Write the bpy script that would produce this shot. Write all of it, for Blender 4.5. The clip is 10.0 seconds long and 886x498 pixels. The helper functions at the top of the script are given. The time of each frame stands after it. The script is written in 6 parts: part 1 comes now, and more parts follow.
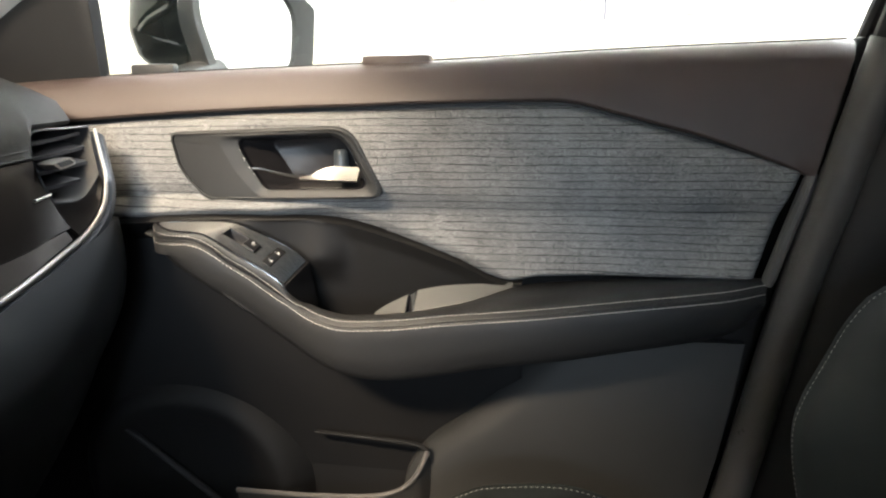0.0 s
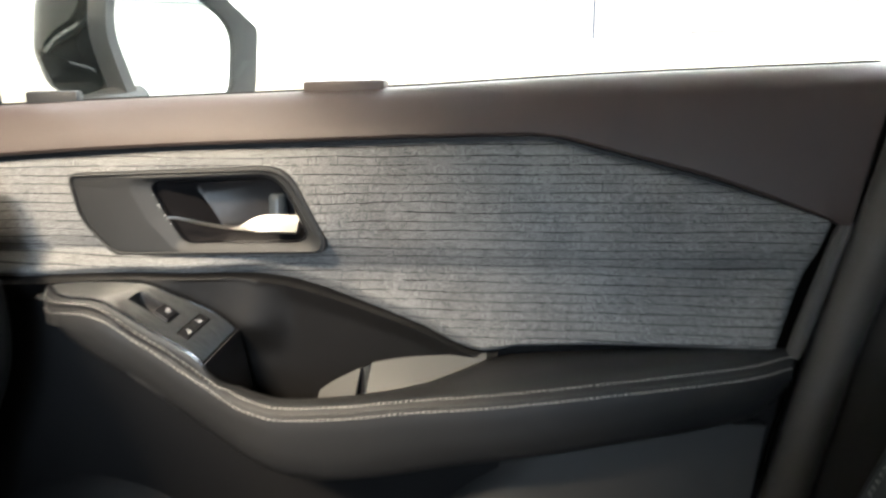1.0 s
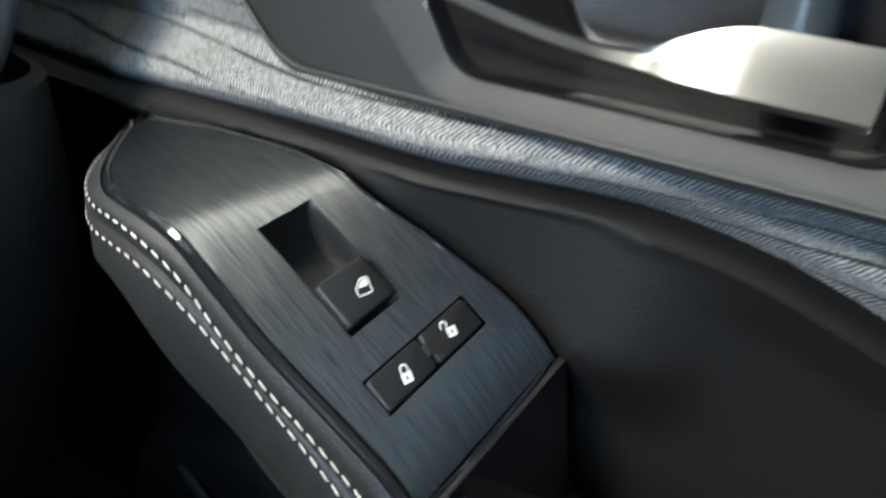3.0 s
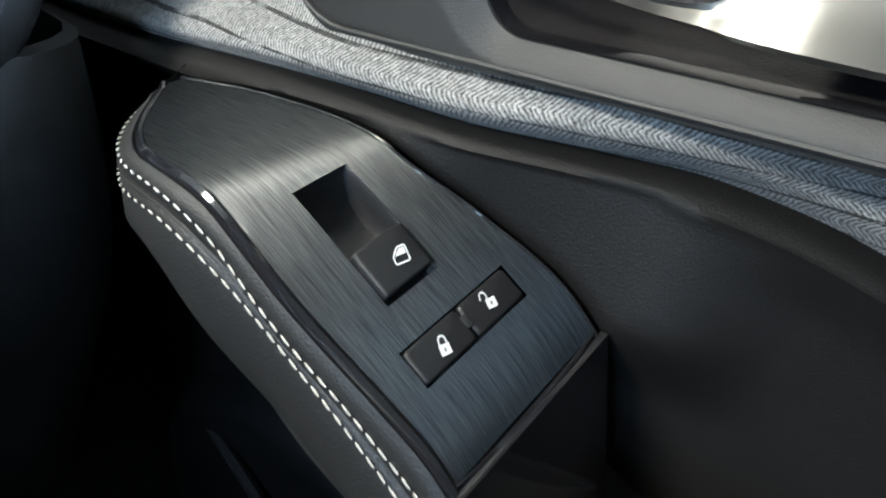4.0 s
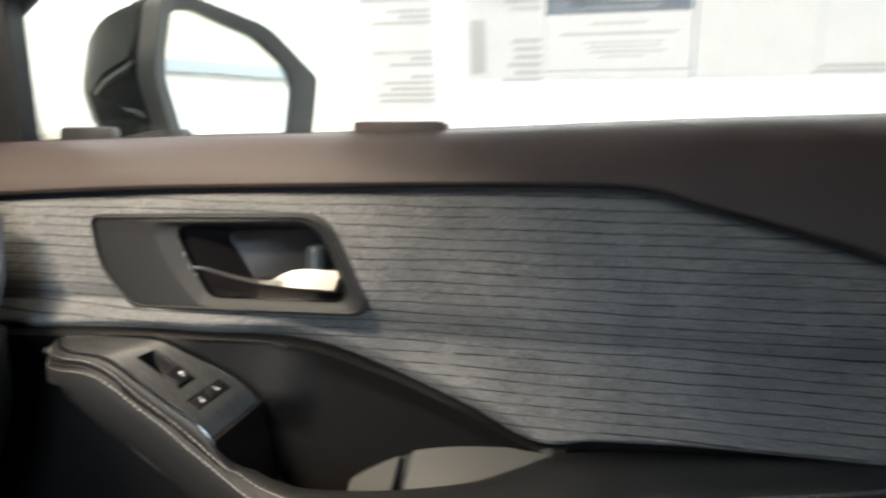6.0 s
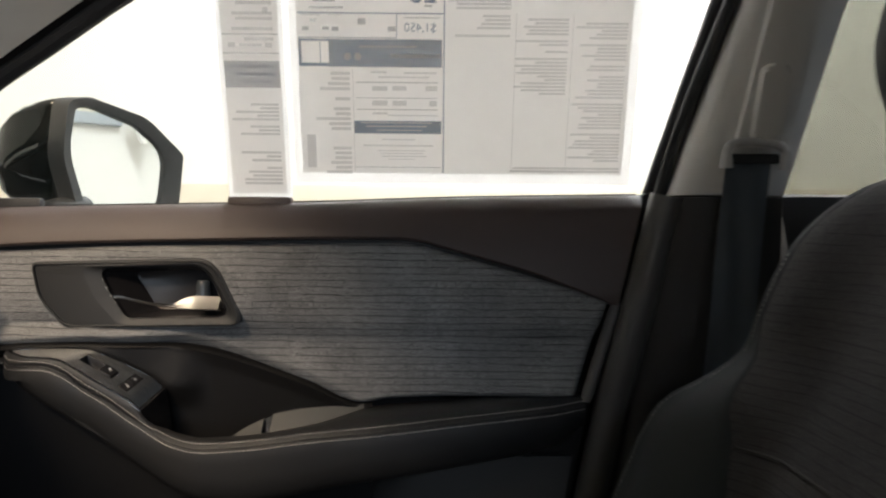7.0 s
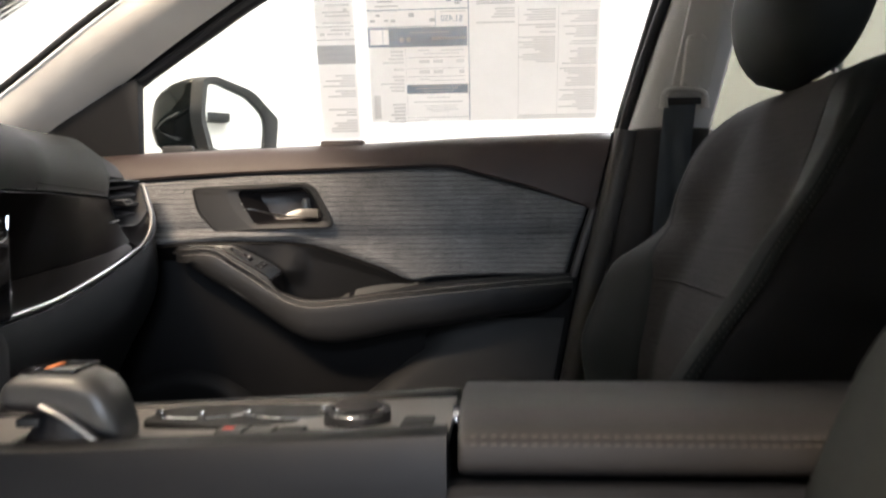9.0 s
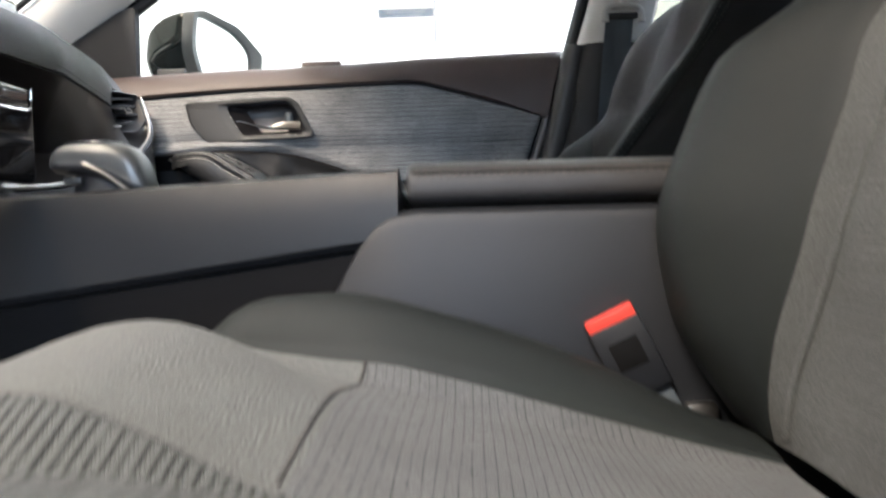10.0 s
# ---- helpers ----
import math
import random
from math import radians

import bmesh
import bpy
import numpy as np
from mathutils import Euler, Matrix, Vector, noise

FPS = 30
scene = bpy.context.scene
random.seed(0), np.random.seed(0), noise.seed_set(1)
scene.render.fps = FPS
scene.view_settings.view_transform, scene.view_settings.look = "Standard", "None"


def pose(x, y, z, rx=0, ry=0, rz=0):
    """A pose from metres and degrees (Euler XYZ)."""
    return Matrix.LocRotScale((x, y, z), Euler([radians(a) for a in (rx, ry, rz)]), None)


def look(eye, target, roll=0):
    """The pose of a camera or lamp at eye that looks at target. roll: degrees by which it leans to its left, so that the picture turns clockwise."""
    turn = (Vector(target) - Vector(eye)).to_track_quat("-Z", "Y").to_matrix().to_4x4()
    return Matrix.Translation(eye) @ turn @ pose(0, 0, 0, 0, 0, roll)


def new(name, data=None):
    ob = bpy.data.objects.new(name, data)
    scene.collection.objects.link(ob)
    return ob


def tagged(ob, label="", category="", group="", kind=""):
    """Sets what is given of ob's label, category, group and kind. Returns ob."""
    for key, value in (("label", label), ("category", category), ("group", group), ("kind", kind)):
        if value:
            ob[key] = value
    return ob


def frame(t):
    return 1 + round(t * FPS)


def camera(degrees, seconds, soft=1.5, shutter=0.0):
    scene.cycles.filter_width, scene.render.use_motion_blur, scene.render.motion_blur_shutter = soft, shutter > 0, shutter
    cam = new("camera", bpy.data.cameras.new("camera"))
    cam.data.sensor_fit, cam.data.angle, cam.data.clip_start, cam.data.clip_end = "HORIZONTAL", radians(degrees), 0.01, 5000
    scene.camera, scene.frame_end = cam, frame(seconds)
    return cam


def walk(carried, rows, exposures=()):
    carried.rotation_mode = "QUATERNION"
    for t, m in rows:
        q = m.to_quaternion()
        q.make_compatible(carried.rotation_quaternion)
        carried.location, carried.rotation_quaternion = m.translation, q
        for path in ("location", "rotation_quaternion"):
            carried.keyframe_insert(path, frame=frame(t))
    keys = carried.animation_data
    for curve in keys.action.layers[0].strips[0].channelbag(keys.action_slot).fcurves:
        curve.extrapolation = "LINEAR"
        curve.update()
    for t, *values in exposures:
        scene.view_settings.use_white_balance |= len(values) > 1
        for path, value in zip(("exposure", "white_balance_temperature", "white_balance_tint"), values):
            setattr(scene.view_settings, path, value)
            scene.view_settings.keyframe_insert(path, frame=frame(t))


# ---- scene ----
cam = camera(61.9, 10.0, soft=2.2, shutter=0.5)
PATH = [
    (0, (0.488, -0.113, 1.052), (0.133, 1.803, 0.601), -0.9),
    (0.5, (0.489, -0.085, 1.054), (0.161, 1.841, 0.627), -1.6),
    (1, (0.474, 0.045, 1.055), (0.19, 1.987, 0.67), -0.9),
    (1.5, (0.449, 0.233, 1.07), (-0.186, 2.066, 0.584), -0.6),
    (2, (0.363, 0.371, 1.035), (-0.494, 2.066, 0.41), 1.1),
    (2.5, (0.296, 0.481, 1.004), (-0.728, 2.06, 0.326), 0.8),
    (3, (0.243, 0.54, 0.989), (-0.752, 1.967, 0.004), 3.0),
    (3.2, (0.229, 0.544, 0.988), (-0.716, 1.943, -0.084), 4.3),
    (4.3, (0.237, 0.543, 0.981), (-0.81, 1.889, -0.064), 2.2),
    (4.5, (0.237, 0.542, 0.98), (-0.814, 1.895, -0.051), 2.3),
    (5, (0.286, 0.466, 1.015), (-0.753, 1.975, 0.212), 3.2),
    (5.5, (0.383, 0.312, 1.018), (-0.428, 2.105, 0.663), 2.8),
    (6, (0.464, 0.152, 1.025), (-0.008, 2.088, 0.85), 1.0),
    (6.2, (0.461, 0.065, 1.04), (0.243, 2.048, 0.905), 1.2),
    (7.3, (0.531, -0.278, 1.034), (0.561, 1.722, 0.988), 0.2),
    (7.5, (0.533, -0.321, 1.027), (0.587, 1.677, 0.959), -0.1),
    (8, (0.534, -0.433, 1.017), (0.521, 1.566, 0.932), -0.2),
    (8.5, (0.54, -0.533, 0.996), (0.432, 1.462, 0.907), 0.8),
    (9, (0.539, -0.627, 0.933), (0.426, 1.368, 0.844), -0.7),
    (9.5, (0.56, -0.723, 0.849), (0.448, 1.272, 0.758), -1.4),
    (10, (0.574, -0.793, 0.744), (0.503, 1.204, 0.657), -1.4),
]
walk(cam, [(t, look(eye, target, roll)) for t, eye, target, roll in PATH], [(0.0, 0.35, 5900, 9), (1.0, 0.3, 5750, 8), (2.0, -0.05, 4980, 4), (3.0, -0.1, 4850, 2), (4.5, -0.1, 4850, 2), (5.5, -0.15, 5250, 5), (6.2, -0.6, 5800, 9), (7.3, -1.35, 6000, 14), (8.5, -0.9, 6000, 16), (9.0, -0.6, 5980, 15), (9.5, -0.3, 5900, 14), (10.0, 0.1, 5450, 12)])

# ---- world and large lights ----
world = bpy.data.worlds.new("World")
scene.world = world
world.use_nodes = True
world.node_tree.nodes["Background"].inputs["Color"].default_value = (1.0, 0.98, 0.95, 1)
world.node_tree.nodes["Background"].inputs["Strength"].default_value = 0.05


def lamp(name, x, y, z, sx, sy, watts, color, target):
    data = bpy.data.lights.new(name, "AREA")
    data.shape, data.size, data.size_y, data.energy, data.color = "RECTANGLE", sx, sy, watts, color
    ob = new(name, data)
    ob.matrix_world = look((x, y, z), target)
    return ob


WARM, AMBER, NEUTRAL, COOL = (1.0, 0.93, 0.83), (1.0, 0.765, 0.51), (1.0, 0.97, 0.92), (0.84, 0.93, 1.0)
LAMPS = [(-1.0, -0.5, 3.66, 0.6, 0.6, 120, AMBER), (-3.4, 2.0, 3.66, 1.6, 0.5, 150, WARM),
         (0.3, -2.4, 3.66, 2.6, 0.6, 110, WARM), (0.9, 2.5, 3.66, 2.2, 0.5, 395, NEUTRAL),
         (3.6, 2.3, 3.66, 1.8, 0.5, 310, NEUTRAL)]
for lx, ly, lz, sx, sy, watts, color in LAMPS:
    lamp("showroom_lamp", lx, ly, lz, sx, sy, watts, color, (lx, ly + 0.0001, 0))
# unseen spots added on the driver's side, one warm and one cool
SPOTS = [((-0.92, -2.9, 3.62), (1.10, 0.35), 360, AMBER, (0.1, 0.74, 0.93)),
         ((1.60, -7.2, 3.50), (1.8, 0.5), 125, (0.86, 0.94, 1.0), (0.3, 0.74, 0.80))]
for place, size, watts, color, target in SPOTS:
    lamp("added_spot_lamp", *place, *size, watts, color, target)
# daylight in the shop window behind the spots
SHOP = (0.6, 4.2, 0.35, 2.75)
lamp("window_daylight", (SHOP[0] + SHOP[1]) / 2, -8.55, (SHOP[2] + SHOP[3]) / 2, SHOP[1] - SHOP[0] - 0.1, SHOP[3] - SHOP[2] - 0.1, 300, COOL, ((SHOP[0] + SHOP[1]) / 2, 0, (SHOP[2] + SHOP[3]) / 2))


# ---- materials ----
def material(name, color, rough=0.5, metal=0.0, fine=0.0, fine_scale=900.0, coarse=0.12, coarse_scale=9.0,
             spec=0.5, coat=0.0, rough_var=0.08, stretch=(1, 1, 1), color2=None):
    """Base colour with slow blotches, fine relief and uneven gloss."""
    m = bpy.data.materials.new(name)
    m.use_nodes = True
    nt = m.node_tree
    n, li = nt.nodes, nt.links
    b = n["Principled BSDF"]
    tc = n.new("ShaderNodeTexCoord")
    mp = n.new("ShaderNodeMapping")
    mp.inputs["Scale"].default_value = stretch
    li.new(tc.outputs["Object"], mp.inputs["Vector"])
    big = n.new("ShaderNodeTexNoise")
    big.inputs["Scale"].default_value, big.inputs["Detail"].default_value = coarse_scale, 5
    li.new(tc.outputs["Object"], big.inputs["Vector"])
    mix = n.new("ShaderNodeMix")
    mix.data_type = "RGBA"
    lo = tuple(c * (1 - coarse) for c in color)
    hi = color2 or tuple(min(1, c * (1 + coarse)) for c in color)
    mix.inputs["A"].default_value, mix.inputs["B"].default_value = (*lo, 1), (*hi, 1)
    li.new(big.outputs["Fac"], mix.inputs["Factor"])
    li.new(mix.outputs["Result"], b.inputs["Base Color"])
    rng = n.new("ShaderNodeMapRange")
    rng.inputs["To Min"].default_value, rng.inputs["To Max"].default_value = max(0.02, rough - rough_var), min(1, rough + rough_var)
    li.new(big.outputs["Fac"], rng.inputs["Value"])
    li.new(rng.outputs["Result"], b.inputs["Roughness"])
    b.inputs["Metallic"].default_value = metal
    b.inputs["Specular IOR Level"].default_value = spec
    b.inputs["Coat Weight"].default_value = coat
    if fine:
        tex = n.new("ShaderNodeTexNoise")
        tex.inputs["Scale"].default_value, tex.inputs["Detail"].default_value = fine_scale, 3
        li.new(mp.outputs["Vector"], tex.inputs["Vector"])
        bump = n.new("ShaderNodeBump")
        bump.inputs["Strength"].default_value, bump.inputs["Distance"].default_value = fine, 0.001
        li.new(tex.outputs["Fac"], bump.inputs["Height"])
        li.new(bump.outputs["Normal"], b.inputs["Normal"])
    return m


def ribbed_cloth(name, dark, light, pitch=0.0090, axis="Z", line=0.3, along="X", width=0.056, depth=0.85):
    """Herringbone cloth with thin sunken seams that wander and break off."""
    m = bpy.data.materials.new(name)
    m.use_nodes = True
    nt = m.node_tree
    n, li = nt.nodes, nt.links
    b = n["Principled BSDF"]
    tc = n.new("ShaderNodeTexCoord")
    sep = n.new("ShaderNodeSeparateXYZ")
    li.new(tc.outputs["Object"], sep.inputs["Vector"])

    def math_node(op, a, c=None):
        k = n.new("ShaderNodeMath")
        k.operation = op
        for slot, v in ((0, a), (1, c)):
            if v is None:
                continue
            if isinstance(v, (int, float)):
                k.inputs[slot].default_value = v
            else:
                li.new(v, k.inputs[slot])
        return k.outputs[0]

    def noise_node(scale, detail, stretch=(1, 1, 1)):
        mp = n.new("ShaderNodeMapping")
        mp.inputs["Scale"].default_value = stretch
        li.new(tc.outputs["Object"], mp.inputs["Vector"])
        k = n.new("ShaderNodeTexNoise")
        k.inputs["Scale"].default_value, k.inputs["Detail"].default_value = scale, detail
        li.new(mp.outputs["Vector"], k.inputs["Vector"])
        return k.outputs["Fac"]

    across, run = sep.outputs[axis], sep.outputs[along]
    long = tuple({along: 0.12, axis: 1.0}.get(c, 0.0) for c in "XYZ")
    wander = noise_node(45, 2, long)
    pos = math_node("ADD", math_node("DIVIDE", across, pitch), math_node("MULTIPLY", wander, 1.15))
    frac = math_node("ABSOLUTE", math_node("SUBTRACT", math_node("FRACT", pos), 0.5))
    seam = math_node("LESS_THAN", frac, width)
    broken = noise_node(120, 3, tuple(4 * c for c in long))
    keep = n.new("ShaderNodeMapRange")
    keep.inputs["From Min"].default_value, keep.inputs["From Max"].default_value = 0.33, 0.5
    li.new(broken, keep.inputs["Value"])
    seam = math_node("MULTIPLY", seam, math_node("MULTIPLY", keep.outputs["Result"], depth))
    # herringbone: diagonal threads that turn in every second band
    band = math_node("PINGPONG", math_node("ADD", math_node("MULTIPLY", pos, 2.0), 1.0), 1.0)
    diag = math_node("ADD", math_node("ADD", math_node("DIVIDE", run, 0.0018), math_node("MULTIPLY", noise_node(210, 3), 1.5)), math_node("MULTIPLY", band, 2.2))
    thread = math_node("ABSOLUTE", math_node("SUBTRACT", math_node("FRACT", diag), 0.5))
    fuzz = noise_node(1500, 2)
    sharp = n.new("ShaderNodeMapRange")
    sharp.inputs["From Min"].default_value, sharp.inputs["From Max"].default_value = 0.05, 0.42
    li.new(thread, sharp.inputs["Value"])
    hard = n.new("ShaderNodeMapRange")
    hard.inputs["From Min"].default_value, hard.inputs["From Max"].default_value = 0.36, 0.66
    li.new(fuzz, hard.inputs["Value"])
    tone = math_node("ADD", math_node("MULTIPLY", sharp.outputs["Result"], 0.58), math_node("MULTIPLY", hard.outputs["Result"], 0.42))
    speck = noise_node(420, 3)
    tone = math_node("MULTIPLY", tone, math_node("ADD", math_node("MULTIPLY", speck, 1.8), 0.10))
    tone = math_node("MULTIPLY", tone, math_node("ADD", noise_node(14, 3), 0.5))
    mix = n.new("ShaderNodeMix")
    mix.data_type = "RGBA"
    mix.inputs["A"].default_value, mix.inputs["B"].default_value = (*dark, 1), (*light, 1)
    li.new(tone, mix.inputs["Factor"])
    mix2 = n.new("ShaderNodeMix")
    mix2.data_type = "RGBA"
    mix2.inputs["B"].default_value = (*(c * line for c in dark), 1)
    li.new(mix.outputs["Result"], mix2.inputs["A"])
    li.new(seam, mix2.inputs["Factor"])
    li.new(mix2.outputs["Result"], b.inputs["Base Color"])
    b.inputs["Roughness"].default_value = 0.9
    b.inputs["Specular IOR Level"].default_value = 0.2
    b.inputs["Sheen Weight"].default_value = 0.06
    height = math_node("SUBTRACT", tone, math_node("MULTIPLY", seam, 1.5))
    bump = n.new("ShaderNodeBump")
    bump.inputs["Strength"].default_value, bump.inputs["Distance"].default_value = 0.55, 0.0006
    li.new(height, bump.inputs["Height"])
    li.new(bump.outputs["Normal"], b.inputs["Normal"])
    return m


def brushed(name, color, rough=0.34):
    """Dark brushed film: fine scratches that run in x."""
    m = material(name, color, rough, 1.0, 0.0, coarse=0.05, rough_var=0.04)
    nt = m.node_tree
    n, li = nt.nodes, nt.links
    b = n["Principled BSDF"]
    tc = n.new("ShaderNodeTexCoord")
    mp = n.new("ShaderNodeMapping")
    mp.inputs["Scale"].default_value = (70, 2600, 70)
    li.new(tc.outputs["Object"], mp.inputs["Vector"])
    tex = n.new("ShaderNodeTexNoise")
    tex.inputs["Scale"].default_value, tex.inputs["Detail"].default_value = 1.0, 4
    li.new(mp.outputs["Vector"], tex.inputs["Vector"])
    bump = n.new("ShaderNodeBump")
    bump.inputs["Strength"].default_value, bump.inputs["Distance"].default_value = 0.35, 0.0004
    li.new(tex.outputs["Fac"], bump.inputs["Height"])
    li.new(bump.outputs["Normal"], b.inputs["Normal"])
    b.inputs["Anisotropic"].default_value = 0.95
    way = n.new("ShaderNodeCombineXYZ")
    way.inputs["Y"].default_value = 1.0
    li.new(way.outputs[0], b.inputs["Tangent"])
    mul = n.new("ShaderNodeMix")
    mul.data_type, mul.blend_type = "RGBA", "MULTIPLY"
    ramp = n.new("ShaderNodeMapRange")
    ramp.inputs["From Min"].default_value, ramp.inputs["From Max"].default_value = 0.3, 0.7
    ramp.inputs["To Min"].default_value, ramp.inputs["To Max"].default_value = 0.5, 1.5
    li.new(tex.outputs["Fac"], ramp.inputs["Value"])
    old = b.inputs["Base Color"].links[0].from_socket
    mul.inputs["Factor"].default_value = 1
    li.new(old, mul.inputs["A"])
    li.new(ramp.outputs["Result"], mul.inputs["B"])
    li.new(mul.outputs["Result"], b.inputs["Base Color"])
    return m


def pane_glass(name, tint):
    m = bpy.data.materials.new(name)
    m.use_nodes = True
    nt = m.node_tree
    n, li = nt.nodes, nt.links
    n.remove(n["Principled BSDF"])
    tr, gl, fr, mx = (n.new(k) for k in ("ShaderNodeBsdfTransparent", "ShaderNodeBsdfGlossy", "ShaderNodeFresnel", "ShaderNodeMixShader"))
    tr.inputs["Color"].default_value = (*tint, 1)
    gl.inputs["Roughness"].default_value = 0.02
    fr.inputs["IOR"].default_value = 1.45
    li.new(fr.outputs[0], mx.inputs[0])
    li.new(tr.outputs[0], mx.inputs[1])
    li.new(gl.outputs[0], mx.inputs[2])
    li.new(mx.outputs[0], n["Material Output"].inputs["Surface"])
    return m


def paper(name, color, through_share=0.6):
    m = bpy.data.materials.new(name)
    m.use_nodes = True
    nt = m.node_tree
    n, li = nt.nodes, nt.links
    n.remove(n["Principled BSDF"])
    d, t, mx = (n.new(k) for k in ("ShaderNodeBsdfDiffuse", "ShaderNodeBsdfTranslucent", "ShaderNodeMixShader"))
    tc, ns, cm = (n.new(k) for k in ("ShaderNodeTexCoord", "ShaderNodeTexNoise", "ShaderNodeMix"))
    ns.inputs["Scale"].default_value, ns.inputs["Detail"].default_value = 40, 4
    cm.data_type = "RGBA"
    cm.inputs["A"].default_value = (*(c * 0.93 for c in color), 1)
    cm.inputs["B"].default_value = (*color, 1)
    li.new(tc.outputs["Object"], ns.inputs["Vector"])
    li.new(ns.outputs["Fac"], cm.inputs["Factor"])
    for k in (d, t):
        li.new(cm.outputs["Result"], k.inputs["Color"])
    mx.inputs[0].default_value = through_share
    li.new(d.outputs[0], mx.inputs[1])
    li.new(t.outputs[0], mx.inputs[2])
    li.new(mx.outputs[0], n["Material Output"].inputs["Surface"])
    return m


SILL = material("brown soft trim", (0.064, 0.046, 0.040), 0.48, fine=0.25, fine_scale=1400)
LEATHER = material("charcoal leatherette", (0.0188, 0.0189, 0.0191), 0.5, fine=0.35, fine_scale=1100)
LIDHIDE = material("console lid leatherette", (0.032, 0.0315, 0.032), 0.5, fine=0.35, fine_scale=1100)
# grained panel toned darker for the shade inside the pull recess
RECESS = material("shade-darkened recess panel", (0.0064, 0.0060, 0.0058), 0.55, spec=0.25, fine=0.3, fine_scale=1300)
PILLARLOW = material("dark grey pillar trim", (0.095, 0.091, 0.087), 0.30, fine=0.3, fine_scale=1300)
CARD = material("black lower lining", (0.0110, 0.0110, 0.0115), 0.6, spec=0.22, fine=0.15, fine_scale=1400)
RIBSIDE = ribbed_cloth("bold ribbed side cloth", (0.062, 0.065, 0.062), (0.098, 0.102, 0.098), 0.0052, axis="X", along="Z", width=0.2, depth=0.95, line=0.25)
PILLARDARK = material("black pillar trim", (0.030, 0.029, 0.029), 0.5, fine=0.3, fine_scale=1300)
POCKET = material("dark grained panel", (0.036, 0.0362, 0.0355), 0.55, spec=0.3, fine=0.3, fine_scale=1300)
PLASTIC = material("black grained plastic", (0.022, 0.022, 0.023), 0.55, fine=0.3, fine_scale=1500)
BEZEL = material("grey satin plastic", (0.0265, 0.0273, 0.0278), 0.5, spec=0.4, fine=0.2, fine_scale=1800)
GLOSS = material("gloss black plastic", (0.012, 0.012, 0.014), 0.1, coat=0.6, rough_var=0.03)
POST = material("blue-black satin plastic", (0.055, 0.064, 0.072), 0.24, fine=0.1)
CUP = material("dark violet grey cup", (0.0175, 0.0163, 0.0170), 0.32, spec=0.45, fine=0.2, fine_scale=900)
SATIN = material("satin silver", (0.36, 0.355, 0.34), 0.36, 1.0, rough_var=0.05, coarse=0.05)
LEVER = material("satin lever silver", (0.30, 0.295, 0.282), 0.3, 1.0, rough_var=0.05, coarse=0.06)
CHROME = material("chrome", (0.75, 0.75, 0.75), 0.09, 1.0, rough_var=0.03, coarse=0.03)
BIN = material("light grey bin", (0.098, 0.098, 0.094), 0.5, spec=0.35, fine=0.1)
BRUSH = brushed("brushed dark film", (0.33, 0.34, 0.345), 0.38)
KEYCAP = material("key black", (0.011, 0.011, 0.0125), 0.5, fine=0.2, fine_scale=2500)
WHITE = material("white print", (0.85, 0.86, 0.87), 0.5)
THREAD = material("pale thread", (0.54, 0.52, 0.485), 0.75, fine=0.2)
FABRIC = ribbed_cloth("grey ribbed cloth", (0.012, 0.012, 0.012), (0.43, 0.432, 0.428))
# toned dark for the shade on the passenger's backrest
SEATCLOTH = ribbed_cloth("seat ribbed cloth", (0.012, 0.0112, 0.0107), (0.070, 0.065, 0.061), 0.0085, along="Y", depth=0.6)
CUSHCLOTH = ribbed_cloth("cushion ribbed cloth", (0.042, 0.043, 0.043), (0.132, 0.136, 0.138), 0.0062, axis="X", along="Y", depth=0.8)
CUSHPLAIN = ribbed_cloth("plain cushion cloth", (0.056, 0.058, 0.055), (0.136, 0.140, 0.134), depth=0.0)
# lighter copy for the driver's backrest, which stands in more light
LITCLOTH = ribbed_cloth("lit plain backrest cloth", (0.030, 0.0315, 0.030), (0.098, 0.102, 0.098), depth=0.0)
SEATVINYL = material("seat side vinyl", (0.0096, 0.0120, 0.0113), 0.66, spec=0.3, fine=0.4, fine_scale=900)
PILLAR = material("light grey trim", (0.62, 0.61, 0.58), 0.6, fine=0.2, fine_scale=1200)
LOOPGREY = material("grey loop plastic", (0.48, 0.475, 0.46), 0.45)
CREAM = material("cream pillar cloth", (0.90, 0.86, 0.78), 0.8, fine=0.3, fine_scale=1600)
BELT = material("blue grey webbing", (0.065, 0.080, 0.095), 0.6, fine=0.5, fine_scale=1, stretch=(300, 300, 2200))
RUBBER = material("black rubber", (0.012, 0.012, 0.012), 0.6, fine=0.1)
DASHTOP = material("soft dash pad", (0.0120, 0.0120, 0.0110), 0.58, spec=0.3, fine=0.45, fine_scale=900)
# lighter than the dash face above it, for the light on this band
LITINLAY = material("satin brown inlay, lightened as lit", (0.024, 0.0205, 0.0185), 0.4, spec=0.3, rough_var=0.06, coarse=0.3, coarse_scale=30)
WOODY = material("gloss dark brown inlay", (0.0050, 0.0040, 0.0036), 0.30, spec=0.2, coat=0.0, rough_var=0.06, coarse=0.3, coarse_scale=30)
CONSOLE = material("console satin grey", (0.0084, 0.0092, 0.0108), 0.42, spec=0.38, fine=0.2, fine_scale=1500)
CONSIDE = material("console side plastic", (0.0108, 0.0124, 0.0155), 0.5, fine=0.3, fine_scale=1200)
TRAY = material("satin silver grey film", (0.42, 0.41, 0.395), 0.32, 0.6, fine=0.1)
GRIP = material("light satin grey", (0.105, 0.104, 0.10), 0.34, 0.4, fine=0.1)
DULLTHREAD = material("dull thread", (0.10, 0.088, 0.08), 0.8)
SEATTHREAD = material("seat thread", (0.36, 0.35, 0.32), 0.8)
